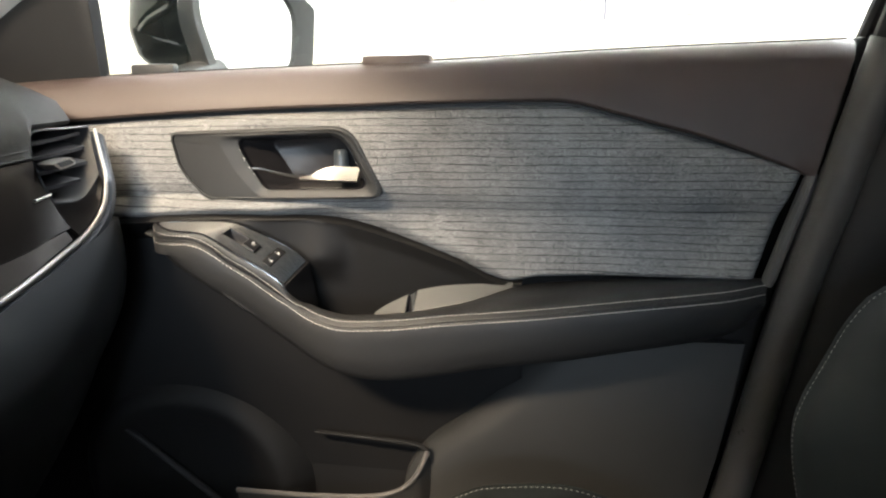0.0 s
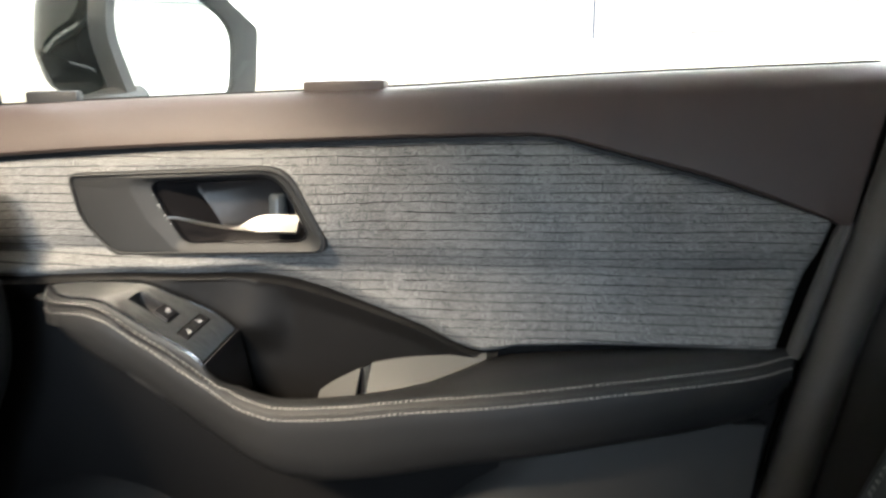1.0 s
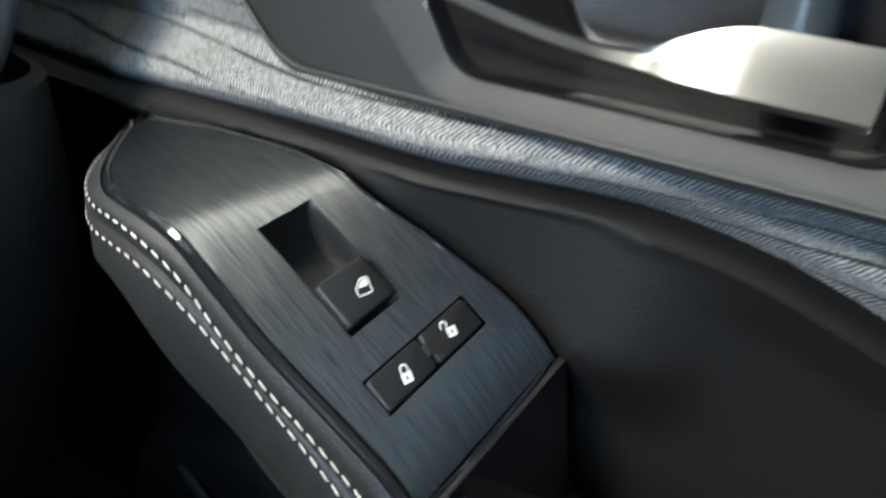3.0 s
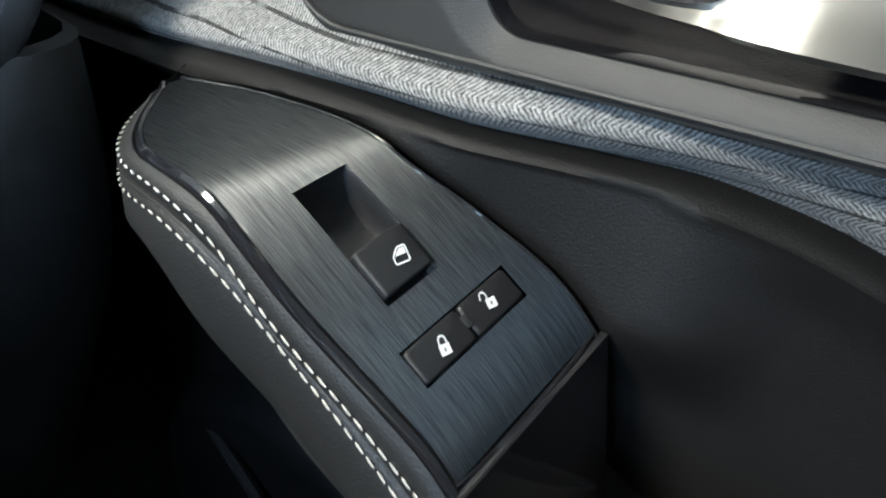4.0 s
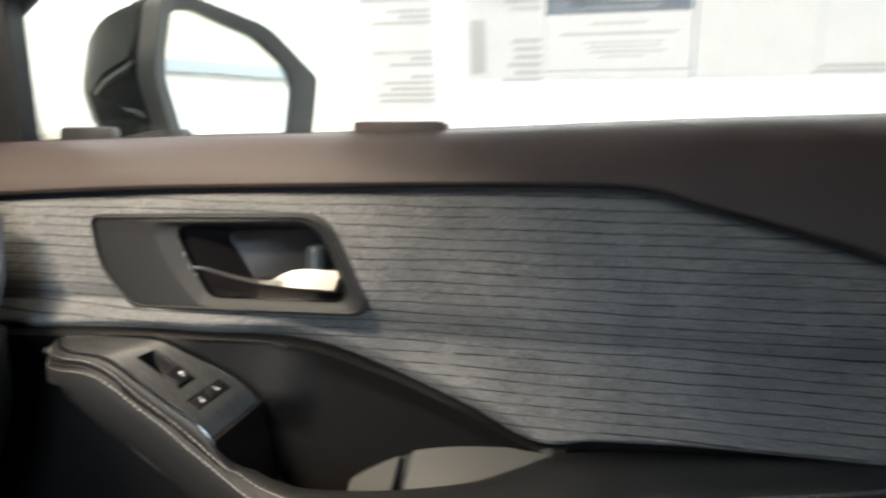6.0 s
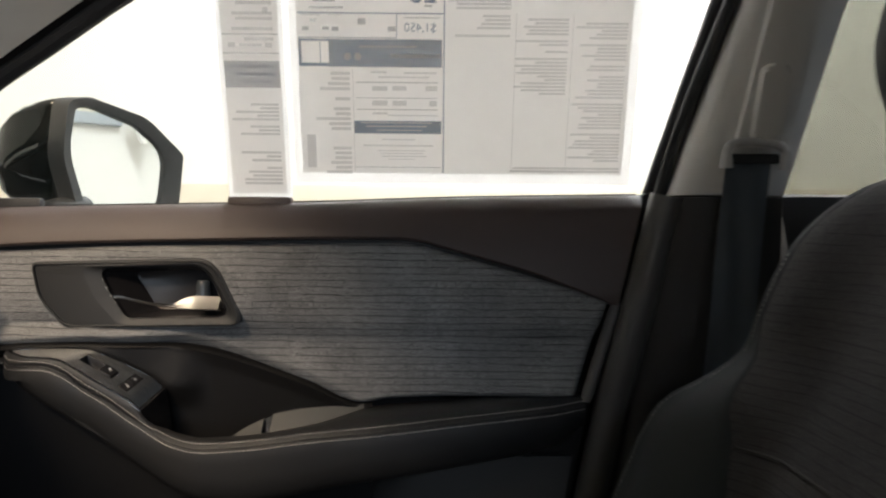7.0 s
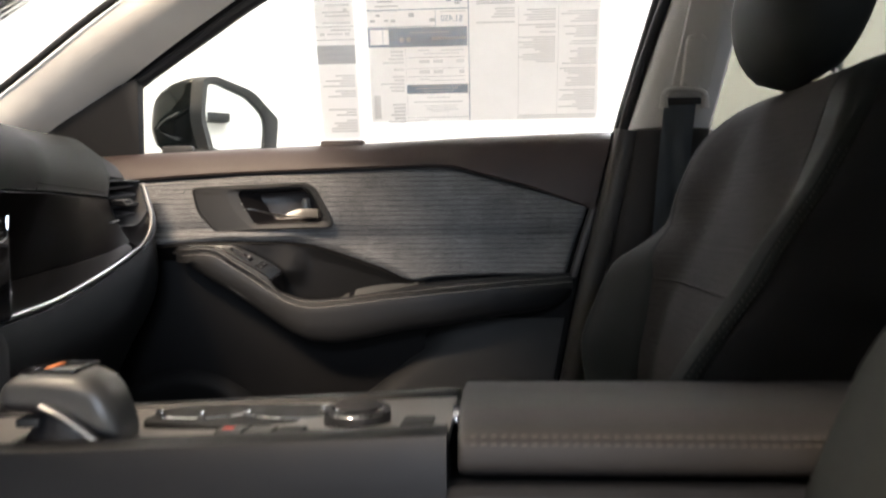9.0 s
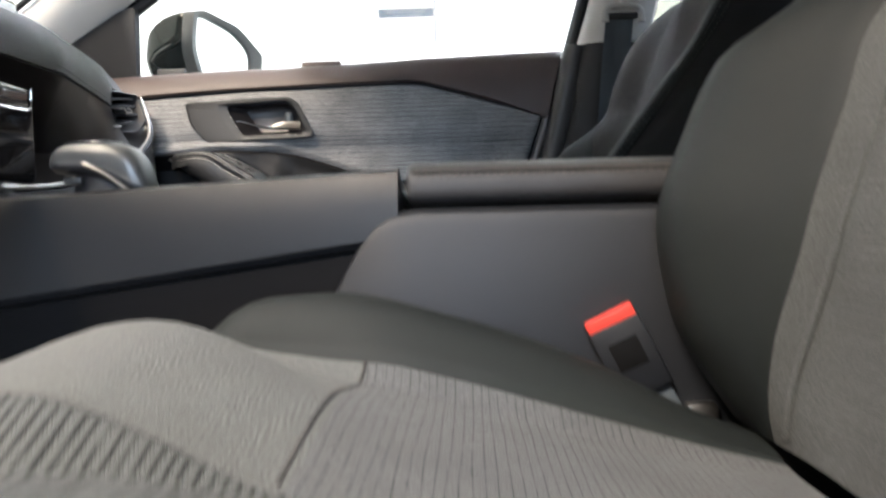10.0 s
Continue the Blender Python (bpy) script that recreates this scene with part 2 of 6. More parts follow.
SEAMTHREAD = material("dark seam thread", (0.10, 0.095, 0.088), 0.8)
ENDTRIM = material("satin blue grey trim", (0.045, 0.048, 0.052), 0.45, 0.4, spec=0.4, fine=0.15, fine_scale=1500)
DASHLOW = material("black lower dash", (0.027, 0.029, 0.031), 0.42, spec=0.45, fine=0.3, fine_scale=1300)
CARPET = material("black carpet", (0.015, 0.015, 0.015), 0.95, fine=0.8, fine_scale=700)
HEADLINER = material("pale headliner cloth", (0.68, 0.71, 0.73), 0.9, fine=0.3, fine_scale=900)
BODY = material("black car paint", (0.004, 0.0055, 0.0055), 0.04, rough_var=0.015, spec=0.5)
SIDECLOTH = material("black side cloth", (0.0055, 0.0055, 0.006), 0.85, fine=0.4, fine_scale=1200, spec=0.12)
DARKWALL = material("blue grey wall panel", (0.38, 0.41, 0.44), 0.7, fine=0.2, fine_scale=60, coarse_scale=0.7)
RED = material("red press button", (0.75, 0.06, 0.04), 0.35)
ORANGE = material("orange mark", (0.85, 0.25, 0.05), 0.4)
PLASTER = material("white showroom wall", (0.82, 0.80, 0.76), 0.8, fine=0.2, fine_scale=60, coarse=0.04, coarse_scale=0.7)
TILE = material("pale grey floor tile", (0.50, 0.49, 0.475), 0.25, coarse=0.06, coarse_scale=2)
BEIGE = material("beige wall panel", (0.66, 0.60, 0.50), 0.7, coarse=0.05, coarse_scale=1.5)
CLEAR = pane_glass("clear pane", (0.93, 0.96, 0.94))
TINTED = pane_glass("privacy pane", (0.42, 0.43, 0.39))
MIRROR = material("mirror silver", (0.9, 0.92, 0.92), 0.01, 1.0, rough_var=0.005, coarse=0.01)
PAPER = paper("sticker paper", (0.80, 0.78, 0.755))
FILM = paper("clear sleeve edge", (0.9, 0.89, 0.87), 0.8)


def ink(name, color, clear):
    """Print on thin paper: part of the light comes through it."""
    m = paper(name, color, 0.5)
    n, li = m.node_tree.nodes, m.node_tree.links
    out = n["Material Output"]
    old = out.inputs["Surface"].links[0].from_socket
    t, mx = n.new("ShaderNodeBsdfTransparent"), n.new("ShaderNodeMixShader")
    mx.inputs[0].default_value = clear
    li.new(old, mx.inputs[1])
    li.new(t.outputs[0], mx.inputs[2])
    li.new(mx.outputs[0], out.inputs["Surface"])
    return m


INK = ink("blue grey print", (0.15, 0.21, 0.30), 0.30)
SOFTINK = ink("pale blue grey print", (0.25, 0.30, 0.37), 0.50)
PALEPAPER = ink("unprinted lettering", (0.62, 0.63, 0.64), 0.45)
PALEINK = ink("grey small print", (0.30, 0.30, 0.30), 0.70)

# ---- mesh helpers ----
BASE = {}


def thing(name, at, label, category, group="", kind=""):
    ob = new(name)
    ob.location = at
    ob.empty_display_size = 0.05
    BASE[ob.name] = Vector(at)
    return tagged(ob, label, category, group, kind)


def part(name, bm, mat, parent=None, label="", sharp=35.0, **tags):
    bmesh.ops.recalc_face_normals(bm, faces=bm.faces)
    me = bpy.data.meshes.new(name)
    bm.to_mesh(me)
    bm.free()
    me.materials.append(mat)
    me.shade_smooth()
    me.set_sharp_from_angle(angle=radians(sharp))
    ob = new(name, me)
    if parent:
        ob.parent = parent
        ob.matrix_parent_inverse = Matrix.Translation(-BASE.get(parent.name, Vector()))
    return tagged(ob, label, **tags)


def lerp(table, x):
    xs, vs = zip(*table)
    return float(np.interp(x, xs, vs))


def smooth(table, x):
    """A smooth curve through the points of a table."""
    xs, vs = [p[0] for p in table], [p[1] for p in table]
    if x <= xs[0]:
        return vs[0]
    if x >= xs[-1]:
        return vs[-1]
    i = max(k for k in range(len(xs) - 1) if xs[k] <= x)
    d = [(vs[k + 1] - vs[k]) / (xs[k + 1] - xs[k]) for k in range(len(xs) - 1)]

    def slope(k):
        if k == 0 or k == len(xs) - 1:
            return d[0] if k == 0 else d[-1]
        return 0.0 if d[k - 1] * d[k] <= 0 else 2 * d[k - 1] * d[k] / (d[k - 1] + d[k])

    h = xs[i + 1] - xs[i]
    s = (x - xs[i]) / h
    return ((1 + 2 * s) * (1 - s) ** 2 * vs[i] + s * (1 - s) ** 2 * h * slope(i)
            + s * s * (3 - 2 * s) * vs[i + 1] + s * s * (s - 1) * h * slope(i + 1))


def grid(rows, bm=None, loop=False, caps=False, across=False):
    """Faces between rows of points. loop: each row closes on itself. across: the last row joins the first."""
    bm = bm or bmesh.new()
    vs = [[bm.verts.new(p) for p in row] for row in rows]
    n, m = len(vs), len(vs[0])
    for i in range(n if across else n - 1):
        for j in range(m if loop else m - 1):
            a, b = vs[i], vs[(i + 1) % n]
            bm.faces.new((a[j], a[(j + 1) % m], b[(j + 1) % m], b[j]))
    if caps:
        bm.faces.new(vs[0])
        bm.faces.new(vs[-1])
    return bm


def shell(rows, back, hole=None):
    """A sheet with thickness: the rows, and the same rows moved by back. hole: tells which places are cut out."""
    bm = bmesh.new()
    off = Vector(back)
    f = [[bm.verts.new(p) for p in row] for row in rows]
    r = [[bm.verts.new(Vector(p) + off) for p in row] for row in rows]
    n, m = len(f), len(f[0])
    for i in range(n - 1):
        for j in range(m - 1):
            if hole and hole((f[i][j].co + f[i + 1][j + 1].co) / 2):
                continue
            bm.faces.new((f[i][j], f[i][j + 1], f[i + 1][j + 1], f[i + 1][j]))
            bm.faces.new((r[i][j], r[i + 1][j], r[i + 1][j + 1], r[i][j + 1]))
    for j in range(m - 1):
        bm.faces.new((f[0][j], r[0][j], r[0][j + 1], f[0][j + 1]))
        bm.faces.new((f[-1][j], f[-1][j + 1], r[-1][j + 1], r[-1][j]))
    for i in range(n - 1):
        bm.faces.new((f[i][0], f[i + 1][0], r[i + 1][0], r[i][0]))
        bm.faces.new((f[i][-1], r[i][-1], r[i + 1][-1], f[i + 1][-1]))
    return bm


def tube(path, radius, n=10, bm=None, flat=1.0, closed=False):
    """A round bar along a path; radius may be a list; flat squeezes it along its second axis."""
    pts = [Vector(p) for p in path]
    rows, up = [], Vector((0, 0, 1))
    for i, p in enumerate(pts):
        d = (pts[min(i + 1, len(pts) - 1)] - pts[max(i - 1, 0)]).normalized()
        side = d.cross(up if abs(d.z) < 0.9 else Vector((0, 1, 0))).normalized()
        top = side.cross(d)
        r = radius[i] if isinstance(radius, (list, tuple)) else radius
        rows.append([p + side * r * math.cos(a) + top * r * flat * math.sin(a) for a in (2 * math.pi * k / n for k in range(n))])
    return grid(rows, bm, loop=True, caps=True)


def fine(path, n):
    """n points along a smooth curve through the given ones."""
    pts = [Vector(p) for p in path]
    run = [0.0]
    for a, b in zip(pts, pts[1:]):
        run.append(run[-1] + (b - a).length)
    out = []
    for k in range(n):
        s = run[-1] * k / (n - 1)
        out.append(Vector([smooth(list(zip(run, [p[c] for p in pts])), s) for c in range(3)]))
    return out


def block(x0, x1, y0, y1, z0, z1, bevel=0.003, segments=2, bm=None):
    own = bmesh.new()
    bmesh.ops.create_cube(own, size=1)
    for v in own.verts:
        v.co = ((x0 + x1) / 2 + v.co.x * (x1 - x0), (y0 + y1) / 2 + v.co.y * (y1 - y0), (z0 + z1) / 2 + v.co.z * (z1 - z0))
    if bevel:
        bmesh.ops.bevel(own, geom=own.edges[:], offset=bevel, segments=segments, profile=0.5, affect="EDGES")
    return own


def rounded(corners, radii, n=6):
    """A polygon with rounded corners, n + 1 points each."""
    out, c = [], [Vector(p) for p in corners]
    for i, p in enumerate(c):
        a, b = (c[i - 1] - p), (c[(i + 1) % len(c)] - p)
        half = a.angle(b) / 2
        r = radii[i] if isinstance(radii, (list, tuple)) else radii
        d = min(r / math.tan(half), 0.48 * a.length, 0.48 * b.length)
        s, e = p + a.normalized() * d, p + b.normalized() * d
        for k in range(n + 1):
            t = k / n
            out.append(s * (1 - t) ** 2 + p * 2 * t * (1 - t) + e * t * t)
    return out


def prism(points, put, depth, bevel=0.0, segments=2, bm=None):
    """A flat outline as a plate: put(u, v, w) gives the place; w runs from 0 (front) to depth."""
    own = bmesh.new()
    f = [own.verts.new(put(p[0], p[1], 0)) for p in points]
    r = [own.verts.new(put(p[0], p[1], depth)) for p in points]
    n = len(points)
    top = own.faces.new(f)
    own.faces.new(r[::-1])
    for i in range(n):
        own.faces.new((f[i], r[i], r[(i + 1) % n], f[(i + 1) % n]))
    if bevel:
        bmesh.ops.bevel(own, geom=list(top.edges), offset=bevel, segments=segments, profile=0.5, affect="EDGES")
    return own


def joined(*bms):
    out = bmesh.new()
    for b in bms:
        me = bpy.data.meshes.new("tmp")
        b.to_mesh(me)
        b.free()
        out.from_mesh(me)
        bpy.data.meshes.remove(me)
    return out


def stitches(path, length=0.0042, gap=0.0022, r=0.00042, lift=(0, 0, 0), slant=0.0):
    """Single thread stitches along a path, each a small rounded bar."""
    pts = [Vector(p) + Vector(lift) for p in path]
    run = [0.0]
    for a, b in zip(pts, pts[1:]):
        run.append(run[-1] + (b - a).length)

    def spot(s):
        i = max(k for k in range(len(run) - 1) if run[k] <= s)
        return pts[i].lerp(pts[i + 1], (s - run[i]) / max(1e-9, run[i + 1] - run[i]))

    verts, faces, s = [], [], 0.001
    while s + length < run[-1]:
        a, b = spot(s), spot(s + length)
        d = (b - a).normalized()
        u = d.cross(Vector((0, 0.6, 0.8))).normalized()
        w = u.cross(d)
        a, b = a - u * slant, b + u * slant
        k = len(verts)
        for p, q in ((a, 0.45), (a.lerp(b, 0.25), 1), (a.lerp(b, 0.75), 1), (b, 0.45)):
            verts += [p + (u * x + w * y) * r * q for x, y in ((1, 0), (0.3, 0.9), (-0.8, 0.6), (-0.8, -0.6), (0.3, -0.9))]
        for i in range(3):
            for j in range(5):
                faces.append((k + i * 5 + j, k + i * 5 + (j + 1) % 5, k + i * 5 + 5 + (j + 1) % 5, k + i * 5 + 5 + j))
        faces += [tuple(range(k + 4, k - 1, -1)), tuple(range(k + 15, k + 20))]
        s += length + gap
    me = bpy.data.meshes.new("tmp")
    me.from_pydata(verts, [], faces)
    bm = bmesh.new()
    bm.from_mesh(me)
    bpy.data.meshes.remove(me)
    return bm


def writing(text, size, put):
    """Letters as thin flat meshes; put(u, v) gives the place of a letter's point."""
    cu = bpy.data.curves.new("text", "FONT")
    cu.body, cu.size, cu.align_x, cu.resolution_u = text, size, "CENTER", 3
    ob = new("text", cu)
    me = bpy.data.meshes.new_from_object(ob.evaluated_get(bpy.context.evaluated_depsgraph_get()))
    bm = bmesh.new()
    bm.from_mesh(me)
    bpy.data.objects.remove(ob)
    bpy.data.meshes.remove(me)
    for v in bm.verts:
        v.co = put(v.co.x, v.co.y)
    return bm


def steps(a, b, n):
    return [a + (b - a) * k / (n - 1) for k in range(n)]


# ---- showroom round the car ----
def room():
    lo, hi, near, far, top = -5.5, 6.5, -8.5, 3.4, 3.8
    part("floor", block(lo - 0.2, hi + 0.2, near - 0.2, far + 0.2, -0.1, 0.0, 0), TILE, label="grey polished showroom floor", category="floor", kind="structure")
    part("ceiling", block(lo - 0.2, hi + 0.2, near - 0.2, far + 0.2, top, top + 0.1, 0), PLASTER, label="white showroom ceiling", category="ceiling", kind="structure")
    for name, box in (("wall_east", (lo, hi, far, far + 0.15)), ("wall_north", (lo - 0.15, lo, near - 0.15, far + 0.15)), ("wall_south", (hi, hi + 0.15, near - 0.15, far + 0.15))):
        part(name, block(*box, 0.0, top, 0), PLASTER, label="plain white showroom wall", category="wall", kind="structure")
    part("wall_panel", block(hi - 0.09, hi - 0.002, -3.0, 2.45, 2.13, top - 0.002, 0), BEIGE, label="cream upper wall panel of the showroom", category="wall panel", kind="structure")
    part("wall_rail", block(hi - 0.12, hi - 0.002, -3.0, 2.45, 2.02, 2.126, 0.004), DARKWALL, label="dark rail under the cream wall panel", category="wall trim", kind="structure")
    arm = thing("wall_light", (hi - 0.1, 2.60, 2.0), "wall light with a dark arm and a white shade", "wall light")
    part("arm", block(hi - 0.22, hi - 0.004, 2.66, 2.92, 1.97, 2.06, 0.01), RUBBER, arm, "dark bracket arm")
    part("shade", tube([(hi - 0.30, 2.56, 2.10), (hi - 0.30, 2.58, 1.98), (hi - 0.30, 2.60, 1.84)], [0.10, 0.07, 0.03], 16), PLASTER, arm, "white cone shade")
    a, b, c, d = SHOP
    wall = joined(*(block(x0, x1, near - 0.15, near, z0, z1, 0) for x0, x1, z0, z1 in ((lo, a, 0, top), (b, hi, 0, top), (a, b, 0, c), (a, b, d, top))))
    part("wall_west", wall, DARKWALL, label="blue grey showroom wall with a shop window", category="wall", kind="structure")
    part("window_1", joined(*(block(x0, x1, near - 0.12, near + 0.02, z0, z1, 0.004) for x0, x1, z0, z1 in ((a, a + 0.05, c, d), (b - 0.05, b, c, d), (a + 0.05, b - 0.05, c, c + 0.05), (a + 0.05, b - 0.05, d - 0.05, d)))),
               SATIN, label="wide shop window with a metal frame", category="window", kind="structure")
    # boxes made up for the added spots, out of view
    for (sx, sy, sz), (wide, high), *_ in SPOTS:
        spot = thing("added_spot_box", (sx, sy, sz), "white box over an added, unseen spot lamp", "ceiling light", "spot lights of the showroom")
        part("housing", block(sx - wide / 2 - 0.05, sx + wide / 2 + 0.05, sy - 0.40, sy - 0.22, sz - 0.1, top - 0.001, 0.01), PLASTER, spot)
    part("trim", block(lo + 0.002, hi - 0.002, far - 0.03, far - 0.002, 0.95, 1.25, 0.004), BEIGE, label="beige rail along the white wall", category="wall trim", kind="structure")
    for lx, ly, lz, sx, sy, *_ in LAMPS:
        c = thing("ceiling_light", (lx, ly, top - 0.09), "rectangular white ceiling light fixture, switched on", "ceiling light", "ceiling lights of the showroom")
        part("housing", block(lx - sx / 2 - 0.06, lx + sx / 2 + 0.06, ly - sy / 2 - 0.06, ly + sy / 2 + 0.06, top - 0.09, top - 0.001, 0.006), PLASTER, c)


room()

# ---- front passenger door ----
TOP = [(-0.30, 1.052), (-0.13, 1.0605), (0.07, 1.0665), (0.22, 1.0700), (0.32, 1.0725), (0.54, 1.0810), (0.78, 1.0865), (0.82, 1.0875)]
CREASE = [(-0.30, 0.992), (-0.12, 1.0065), (0.06, 1.0160), (0.22, 1.0205), (0.375, 1.0240), (0.455, 1.0245), (0.485, 1.0215), (0.515, 1.0135), (0.626, 0.9830), (0.733, 0.9515), (0.80, 0.932)]
POCKETLINE = [(-0.14, 0.881), (-0.06, 0.8845), (-0.02, 0.8870), (0.02, 0.8890), (0.06, 0.8898), (0.10, 0.8888), (0.14, 0.8872), (0.17, 0.8860), (0.205, 0.881), (0.25, 0.869), (0.34, 0.8385), (0.412, 0.8115), (0.445, 0.817), (0.541, 0.8205), (0.70, 0.819)]
FRONT = [(-0.034, 0.7130), (-0.028, 0.7045), (-0.018, 0.6885), (-0.004, 0.6685), (0.012, 0.6550), (0.03, 0.6475), (0.06, 0.6445), (0.10, 0.648), (0.16, 0.6485), (0.23, 0.643), (0.40, 0.646), (0.55, 0.670), (0.65, 0.702), (0.70, 0.735)]
LEDGE = [(-0.034, 0.874), (0.0, 0.8755), (0.03, 0.8775), (0.048, 0.8782), (0.062, 0.8755), (0.076, 0.8685), (0.096, 0.8540), (0.119, 0.8400), (0.158, 0.8135), (0.202, 0.7895), (0.233, 0.7840), (0.28, 0.7865), (0.357, 0.796), (0.478, 0.807), (0.597, 0.815), (0.70, 0.818)]
UNDER = [(-0.034, 0.868), (-0.018, 0.861), (0.006, 0.849), (0.035, 0.834), (0.10, 0.793), (0.16, 0.7505), (0.20, 0.726), (0.235, 0.714), (0.27, 0.711), (0.32, 0.717), (0.402, 0.733), (0.48, 0.742), (0.567, 0.753), (0.66, 0.764), (0.70, 0.785)]
# how far the lower edge of the cloth stands out towards the seat
SEAMY = [(-0.26, 0.722), (-0.06, 0.7135), (-0.02, 0.7130), (0.02, 0.7142), (0.06, 0.7165), (0.10, 0.7205), (0.14, 0.7330), (0.18, 0.7445), (0.22, 0.7500), (0.27, 0.7510), (0.33, 0.7480), (0.45, 0.7410)]
# depth of the cloth panel by height: upright above, a soft fold, then out towards the armrest
CLOTH = [(0.80, 0.736), (0.83, 0.7420), (0.86, 0.7490), (0.880, 0.7528), (0.893, 0.7530), (0.905, 0.7480), (0.917, 0.7425), (0.93, 0.7400), (0.96, 0.7395), (1.00, 0.7430), (1.03, 0.748)]


def glass_y(z):
    return 0.80 - 0.29 * (z - 1.07)


def cloth_y(x, z):
    y = smooth(CLOTH, z)
    # the cloth swells where it meets the handle bezel
    dx, dz = (x - 0.13) / 0.155, (z - 0.953) / 0.062
    d = math.sqrt(dx * dx + dz * dz)
    return y - 0.010 * math.exp(-max(0.0, d - 0.8) ** 2 / 0.06)


def front_door():
    door = thing("passenger_door", (0.3, 0.80, 0.42), "closed front passenger door with grey ribbed cloth and brown sill trim", "car door")
    xs = steps(-0.36, 0.776, 100)

    # brown padded sill
    rows = []
    for x in xs:
        t, c = smooth(TOP, x), smooth(CREASE, x)
        h = t - c
        f = 0.745 + 0.004 * min(1, h / 0.12)
        rows.append([(x, 0.803, t - 0.020), (x, 0.800, t - 0.004), (x, 0.795, t - 0.001), (x, 0.785, t), (x, 0.776, t - 0.0015),
                     (x, 0.766, t - 0.006), (x, 0.758, t - 0.013), (x, 0.752, t - 0.022 if h > 0.03 else t - 0.6 * h), (x, f - 0.002, t - 0.55 * h - 0.004),
                     (x, f - 0.007, c + 0.16 * h + 0.002), (x, f - 0.0085, c + 0.004), (x, f - 0.007, c + 0.0015), (x, f - 0.001, c), (x, f + 0.012, c + 0.001)])
    rows = [[(x - max(0.0, (x - 0.62) / 0.156) * (row[3][2] - z) * 0.25, y, z) for x, y, z in row] for row in rows]
    part("sill_trim", grid(rows, caps=True), SILL, door, "brown soft padded window sill")
    # slot lips and tab at the glass
    part("belt_seal", shell([[(x, 0.7985, smooth(TOP, x) + dz) for x in xs[20:]] for dz in (-0.012, 0.0025)], (0, 0.006, 0)), RUBBER, door)
    part("sill_tab", block(0.227, 0.311, 0.776, 0.7995, 1.055, 1.0795, 0.003), SILL, door, "raised brown tab on the sill")
    part("frame_foot", block(0.779, 0.806, 0.780, 0.812, 1.045, 1.0885, 0.004), RUBBER, door)
    part("sill_clip", block(-0.088, -0.026, 0.785, 0.7995, 1.05, 1.0755, 0.004), BEZEL, door)

    # shut face of the door behind the sill end
    part("door_edge", block(0.735, 0.865, 0.800, 0.840, 0.43, 1.074, 0.004), RUBBER, door)
    # dark gap under the sill
    part("seam", shell([[(x, 0.756, smooth(CREASE, x) + dz) for x in xs] for dz in (0.004, -0.006)], (0, 0.004, 0)), RUBBER, door)

    # ribbed cloth panel
    rows = []
    for v in steps(0.0, 0.75, 44) + steps(0.76, 1.0, 40):
        row = []
        for u in steps(0.0, 1.0, 170):
            xt, xb = -0.28 + u * (0.729 + 0.28), -0.26 + u * (0.686 + 0.26)
            zt, zb = smooth(CREASE, xt) - 0.0045, smooth(POCKETLINE, xb) + 0.0015
            x, z = xt + (xb - xt) * v, zt + (zb - zt) * v
            edge = min(v * (zt - zb), (1 - v) * (zt - zb), (1 - u) * 0.8)
            low = (1 - v) * (zt - zb)
            # over the pull recess the lower edge bellies out, then tucks under
            out = max(0.0015, cloth_y(xb, zb) - smooth(SEAMY, xb)) * max(0.0, min(1.0, (0.42 - x) / 0.08))
            k = max(0.0, min(1.0, (0.026 - low) / 0.021))
            swell = out * k * k * (3 - 2 * k)
            tuck = 0.0095 * max(0.0, 1 - low / 0.0125) ** 1.25 if low < 0.0125 and x < 0.40 and low <= edge else 0.010 * max(0.0, 1 - edge / 0.006) ** 2
            row.append((x, cloth_y(x, z) + tuck - swell, z))
        rows.append(row)
    part("cloth_panel", shell(rows, (0, 0.012, 0), hole=lambda p: 0.073 + 0.55 * (0.985 - p[2]) < p[0] < 0.222 + 0.55 * (0.985 - p[2]) and 0.922 < p[2] < 0.990), FABRIC, door, "grey herringbone cloth with dark seams", sharp=60)

    # narrow end strip at the rear of the cloth
    part("end_strip", tube(fine([(0.7395, 0.7475, 0.9455), (0.719, 0.7455, 0.880), (0.700, 0.742, 0.818)], 14), [0.006] + [0.0078] * 12 + [0.006], 10), PILLARLOW, door, "grey rounded end strip")

    # door card behind everything, with a sunk lower part
    rows = []
    for v in steps(0.0, 1.0, 40):
        row = []
        for u in steps(0.0, 1.0, 60):
            z = 1.04 + (0.42 - 1.04) * v
            end = lerp([(0.42, 0.625), (0.56, 0.663), (0.82, 0.722), (0.95, 0.752), (1.05, 0.757)], z)
            x = -0.45 + u * (end + 0.45)
            row.append((x, 0.781, z))
        rows.append(row)
    part("door_card", shell(rows, (0, 0.05, 0)), CARD, door, "black lower door lining")

    # recess wall under the cloth: a soft roll that runs down to the switch plate in front and into the deep recess behind it
    rows, low = [], []
    for x in steps(-0.26, 0.425, 120):
        zt, ys = smooth(POCKETLINE, x), smooth(SEAMY, x)
        px = max(-0.012, min(x, 0.1595))
        fy, pz = smooth(FAR, px) + 0.0035, plate_z(px, smooth(FAR, px)) + 0.0008
        w = max(0.0, min(1.0, (0.215 - x) / 0.05))
        w = w * w * (3 - 2 * w)
        row = [(x, ys + 0.010, zt + 0.003), (x, ys + 0.004, zt + 0.0005), (x, ys, zt - 0.0012), (x, ys - 0.0012, zt - 0.0030)]
